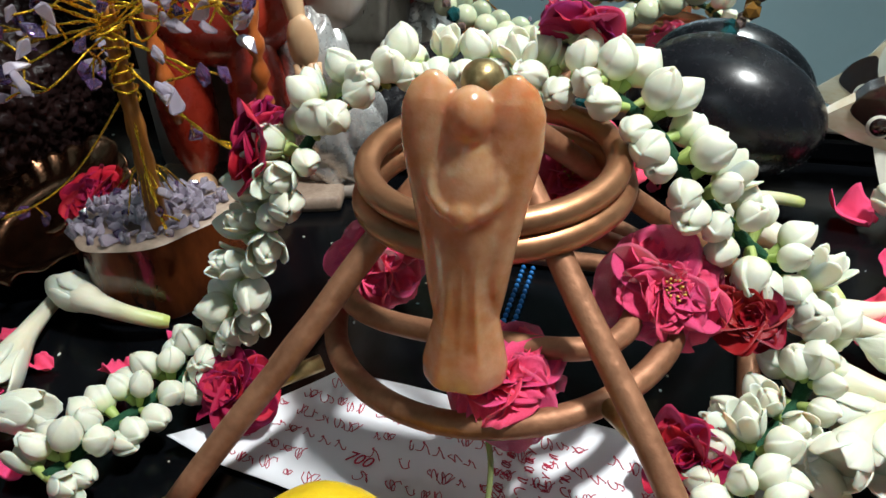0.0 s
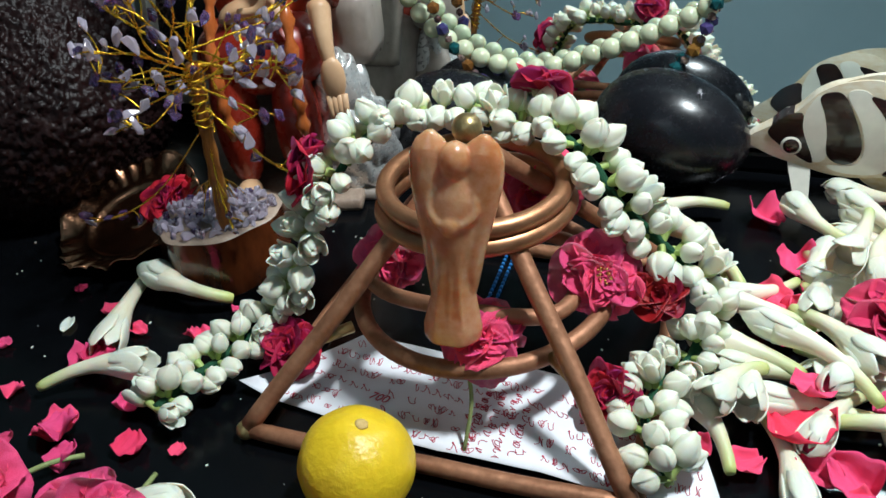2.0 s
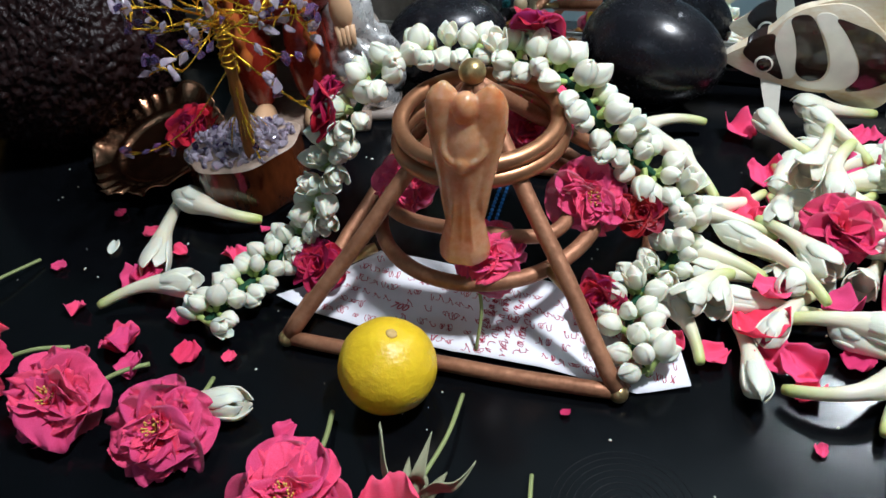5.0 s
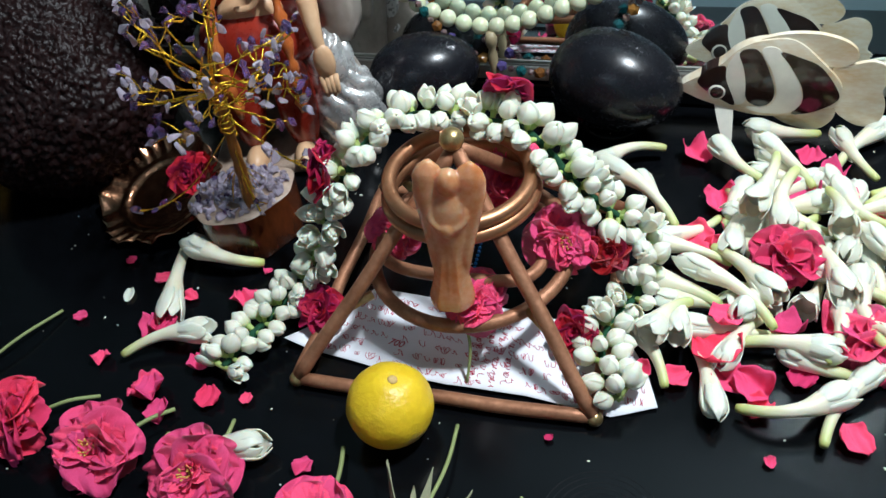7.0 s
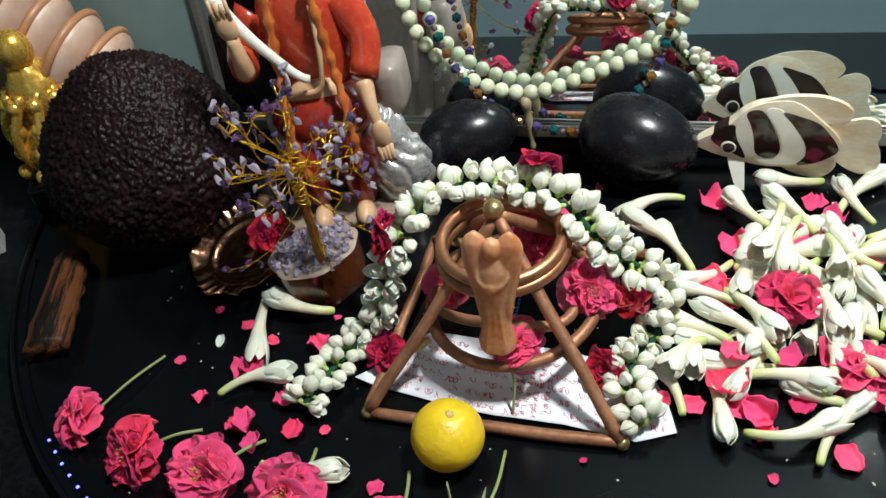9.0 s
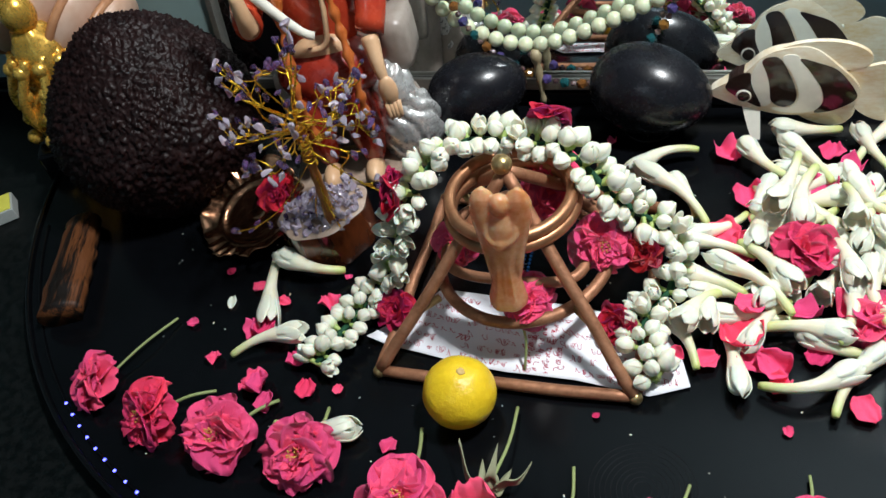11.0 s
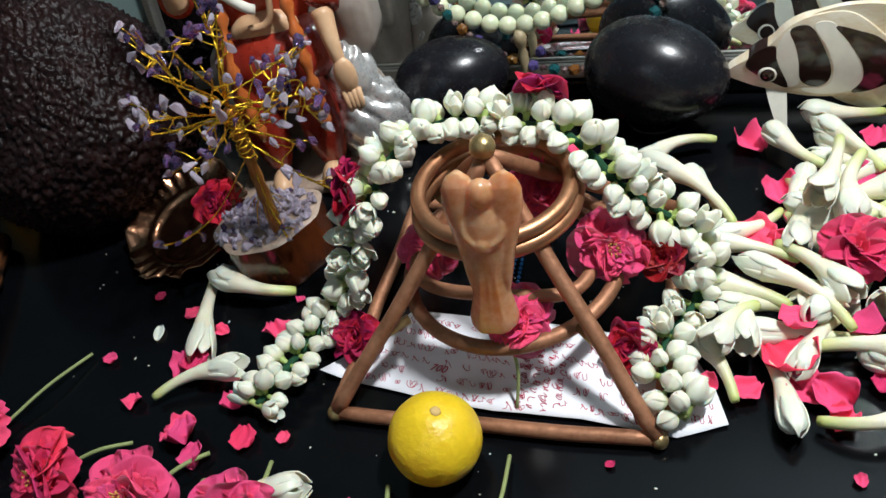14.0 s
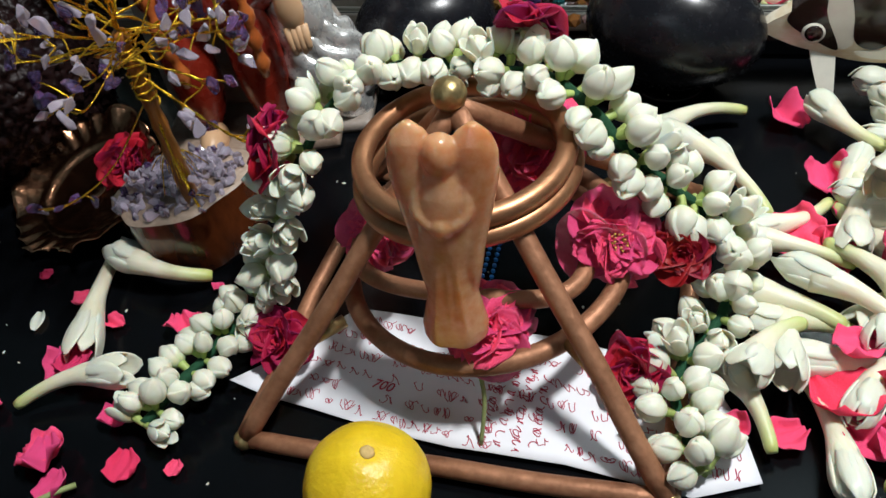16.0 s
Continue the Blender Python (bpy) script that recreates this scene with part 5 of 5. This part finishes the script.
add_tube(bm, smooth_path([(-0.040, -0.006, 0.175), (-0.058, -0.02, 0.150), (-0.052, -0.044, 0.146)], 0.006), lambda s: 0.017 - 0.004 * s, 14, 0)
add_tube(bm, smooth_path([(-0.052, -0.044, 0.146), (-0.050, -0.052, 0.160), (-0.050, -0.054, 0.178)], 0.004), lambda s: 0.0095 - 0.004 * s, 12, 1)
# hanging hand and raised palm, each with four fingers
add_ball(bm, (0.0565, -0.0595, 0.084), (0.0090, 0.0060, 0.0130), 16, 10, 1)
add_ball(bm, (-0.050, -0.056, 0.186), (0.0095, 0.0045, 0.0110), 16, 10, 1)
for k in range(4):
    add_tube(bm, [(0.052 + 0.0036 * k, -0.061, 0.075), (0.053 + 0.0034 * k, -0.063, 0.064), (0.0535 + 0.0030 * k, -0.0615, 0.060 + 0.002 * (k % 2))], lambda q: 0.0028 - 0.0008 * q, 8, 1)
    add_tube(bm, [(-0.0565 + 0.0042 * k, -0.057, 0.192), (-0.0572 + 0.0046 * k, -0.058, 0.201), (-0.0575 + 0.0048 * k, -0.0575, 0.208 - 0.002 * (k % 3))], lambda q: 0.0023 - 0.0006 * q, 8, 1)
add_ball(bm, (0.0, -0.030, 0.112), (0.028, 0.012, 0.014), 20, 12, 1)
add_tube(bm, smooth_path([(-0.062, -0.040, 0.205), (-0.036, -0.046, 0.170), (-0.008, -0.048, 0.140), (0.004, -0.046, 0.132)], 0.005), lambda s: 0.0060 - 0.0025 * s, 10, 7)
add_tube(bm, smooth_path([(0.020, -0.036, 0.185), (0.018, -0.044, 0.150), (0.010, -0.045, 0.124), (-0.008, -0.044, 0.120)], 0.004), 0.0026, 8, 1)
for sx in (-0.017, 0.021):
    add_tube(bm, smooth_path([(sx, -0.034, 0.20), (sx * 1.3, -0.046, 0.14), (sx * 1.5, -0.064, 0.10), (sx * 1.4, -0.062, 0.05)], 0.004), lambda s: 0.0042 + 0.0018 * math.sin(s * 62), 12, 6)
add_ball(bm, (0.002, -0.012, 0.228), (0.022, 0.022, 0.027), 20, 14, 1)
for sx in (-0.024, 0.020):
    add_ball(bm, (sx, -0.056, 0.010), (0.010, 0.018, 0.009), 14, 10, 1)
add_box(bm, pose(0.0, -0.016, 0.004), (0.13, 0.10, 0.008), 0.003, 3)
thing("seated_statue", "glazed seated statue in an orange-red robe", "statue", pose(-0.210, 0.272, 0.0, 0, 0, 16) @ Matrix.Diagonal((0.96, 1.0, 1.2, 1)), data=mesh_of("seated_statue", bm, ROBE, SKIN, THRONE, CUTWOOD, ROBE_SHADED, BLACKBACK, AMBER, PEARL_WHITE))

bm = bmesh.new()


def folds(p):
    a = math.atan2(p.y, p.x)
    warp = noise.noise(p * 1.7) * 2.2
    return p * (1 + 0.16 * abs(math.sin(3.2 * a + 4.5 * p.z + warp)) ** 0.7 - 0.12 + 0.07 * noise.noise(p * 4))


add_ball(bm, (0.004, 0, 0.034), (0.031, 0.024, 0.046), 72, 56, 0, shape=folds)
add_ball(bm, (-0.004, 0.002, 0.066), (0.023, 0.020, 0.042), 64, 48, 0, shape=lambda p: p * (1 + 0.18 * abs(math.sin(2.7 * math.atan2(p.y, p.x) - 3.5 * p.z + 2 * noise.noise(p * 1.5 + Vector((3, 1, 2))))) ** 0.7 - 0.12))
add_ball(bm, (0, 0.012, 0.045), (0.022, 0.012, 0.044), 20, 14, 1)
add_box(bm, pose(0, 0, 0.004), (0.058, 0.048, 0.008), 0.003, 1)
thing("silver_statue", "small silver-painted draped statue", "statue", pose(-0.150, 0.262, 0.0, 0, 0, 12) @ Matrix.Diagonal((1.0, 1.0, 1.0, 1)), data=mesh_of("silver_statue", bm, FOIL, THRONE))

bm = bmesh.new()
lift = Vector((0, 0, 0.045))
add_box(bm, pose(0, 0, 0.022), (0.10, 0.08, 0.044), 0.004, 1)
add_ball(bm, lift + Vector((0, 0, 0.03)), (0.045, 0.035, 0.034), 26, 16, 0, shape=lambda p: p * (1 + 0.16 * noise.noise(p * 3)))
add_ball(bm, lift + Vector((0.004, 0, 0.085)), (0.028, 0.026, 0.044), 24, 16, 0, shape=lambda p: p * (1 + 0.16 * noise.noise(p * 3)))
add_ball(bm, lift + Vector((0.006, -0.004, 0.142)), (0.018, 0.018, 0.022), 20, 14, 0)
for k in range(9):
    a = k * 0.7
    add_tube(bm, smooth_path([lift + Vector((0.03 * math.cos(a), 0.026 * math.sin(a) - 0.005, 0.0)), lift + Vector((0.046 * math.cos(a + 0.4), 0.038 * math.sin(a + 0.4), 0.05)), lift + Vector((0.026 * math.cos(a + 0.9), 0.022 * math.sin(a + 0.9), 0.10))], 0.006), 0.0055, 8, 0)
    for q in range(4):
        add_ball(bm, lift + Vector(((0.050 - 0.006 * q) * math.cos(a + 0.2 * q), (0.042 - 0.005 * q) * math.sin(a + 0.2 * q), 0.01 + 0.026 * q)), (0.008, 0.008, 0.009), 10, 8, 0, shape=lambda p: p * (1 + 0.2 * noise.noise(p * 3)))
thing("gold_statue", "small gilded ornate statue", "statue", pose(-0.548, 0.262, -0.016, 0, 0, 30), data=mesh_of("gold_statue", bm, GOLD, TRAY))

shell = thing("ridged_shell", "large cream ridged seashell", "shell", pose(-0.530, 0.315, 0.035, 0, 0, 0) @ Matrix.Scale(1.2, 4))
for k in range(5):
    bm = bmesh.new()
    add_ball(bm, (0.026 * k - 0.075, 0, 0.115 - 0.013 * k), (0.017, 0.042, 0.066 - 0.007 * k), 32, 20, 0, turn=Matrix.Rotation(radians(34), 4, "Y"))
    part("whorl", mesh_of("shell_whorl", bm, SHELL), shell)
    bm = bmesh.new()
    m_ = Matrix.Translation((0.026 * k - 0.075, -0.010, 0.115 - 0.013 * k)) @ Matrix.Rotation(radians(34), 4, "Y")
    add_tube(bm, [m_ @ Vector((-0.004, 0.010 + 0.043 * math.cos(t), (0.066 - 0.007 * k) * math.sin(t))) for t in np.linspace(0, 2 * math.pi, 33)[:-1]], 0.004, 8, closed=True)
    part("ridge", mesh_of("shell_ridge", bm, material("shell_ridge_" + "abcde"[k], (0.5, 0.25, 0.12), (0.38, 0.17, 0.08), rough=0.35) if k == 0 else bpy.data.materials["shell_ridge_a"]), shell, label="brown raised ridge")

# ---- wood piece, matchbox ----
bm = bmesh.new()
pts = smooth_path([(0, 0, 0), (0.03, 0.001, 0.001), (0.07, 0.002, 0.0), (0.11, 0.004, -0.002), (0.138, 0.010, -0.006)], 0.005)
add_tube(bm, pts, lambda s: 0.021 - 0.003 * s if s < 0.93 else 0.018 - 0.12 * (s - 0.93), 18)
for w in bm.verts:
    w.co += Vector((0, noise.noise(w.co * 60) * 0.003, noise.noise(w.co * 60 + Vector((5, 5, 5))) * 0.003))
    w.co.z = max(-0.012, w.co.z * 0.75)
thing("wood_piece", "short split piece of dark streaked wood", "wood", pose(-0.412, 0.012, 0.0125, 0, 0, 112), data=mesh_of("wood_piece", bm, WOOD))

box = thing("matchbox", "small green and yellow matchbox", "matchbox", pose(-0.618, 0.150, -0.0085, 0, 0, 40))
bm = bmesh.new()
add_box(bm, pose(0, 0, 0), (0.05, 0.034, 0.014), 0.001)
part("sleeve", mesh_of("matchbox_sleeve", bm, GREY_CARD, smooth=False), box)
bm = bmesh.new()
add_box(bm, pose(0, 0, 0.0078), (0.046, 0.030, 0.001))
part("label", mesh_of("matchbox_label", bm, YELLOW_CARD, smooth=False), box, label="yellow printed label")
bm = bmesh.new()
add_box(bm, pose(-0.004, 0, 0.0088), (0.03, 0.022, 0.001))
part("panel", mesh_of("matchbox_panel", bm, GREEN_CARD, smooth=False), box, label="green panel")

# ---- blue bead string under the pyramid ----
string = thing("blue_bead_string", "string of blue beads on the tray with a faint added glow", "bead string")
bm = bmesh.new()
add_ball(bm, (0, 0, 0), (0.0013, 0.0013, 0.0013), 8, 6)
blue = mesh_of("blue_bead", bm, BLUE_BEAD_GLOW)
for row in range(2):
    for k in range(18):
        part("bead", blue, string, pose(-0.004 - 0.005 * row - 0.0002 * k, 0.118 + 0.0042 * k, 0.0014))

# ---- fine debris ----
bm = bmesh.new()
dr = random.Random(64)
for k in range(150):
    x, y = dr.uniform(-0.36, 0.28), dr.uniform(-0.11, 0.3)
    if (x - TRAY_X) ** 2 + (y - TRAY_Y) ** 2 < (TRAY_R - 0.03) ** 2:
        q = dr.uniform(0.0003, 0.0009)
        add_ball(bm, (x, y, q * 0.6), (q * dr.uniform(0.7, 2.0), q, q * 0.7), 5, 4, turn=Matrix.Rotation(dr.random() * 3, 4, "Z"))
thing("flower_debris", "pale pollen and petal crumbs scattered on the tray", "debris", data=mesh_of("flower_debris", bm, TPETAL), kind="stuff")

LACQUER = material("grey_lacquer", (0.007, 0.008, 0.009), (0.005, 0.005, 0.006), rough=0.45, spec=0.2)
emboss = thing("embossed_rings", "faint concentric rings embossed on the black tray", "ornament", pose(0.112, -0.062, 0))
for k in range(9):
    q = 0.006 + 0.0036 * k
    bm = bmesh.new()
    add_tube(bm, [(q * math.cos(a), q * math.sin(a), 0.0) for a in np.linspace(0, 2 * math.pi, 49)[:-1]], 0.00022, 5, closed=True)
    part("ring", mesh_of("embossed_ring", bm, LACQUER), emboss)
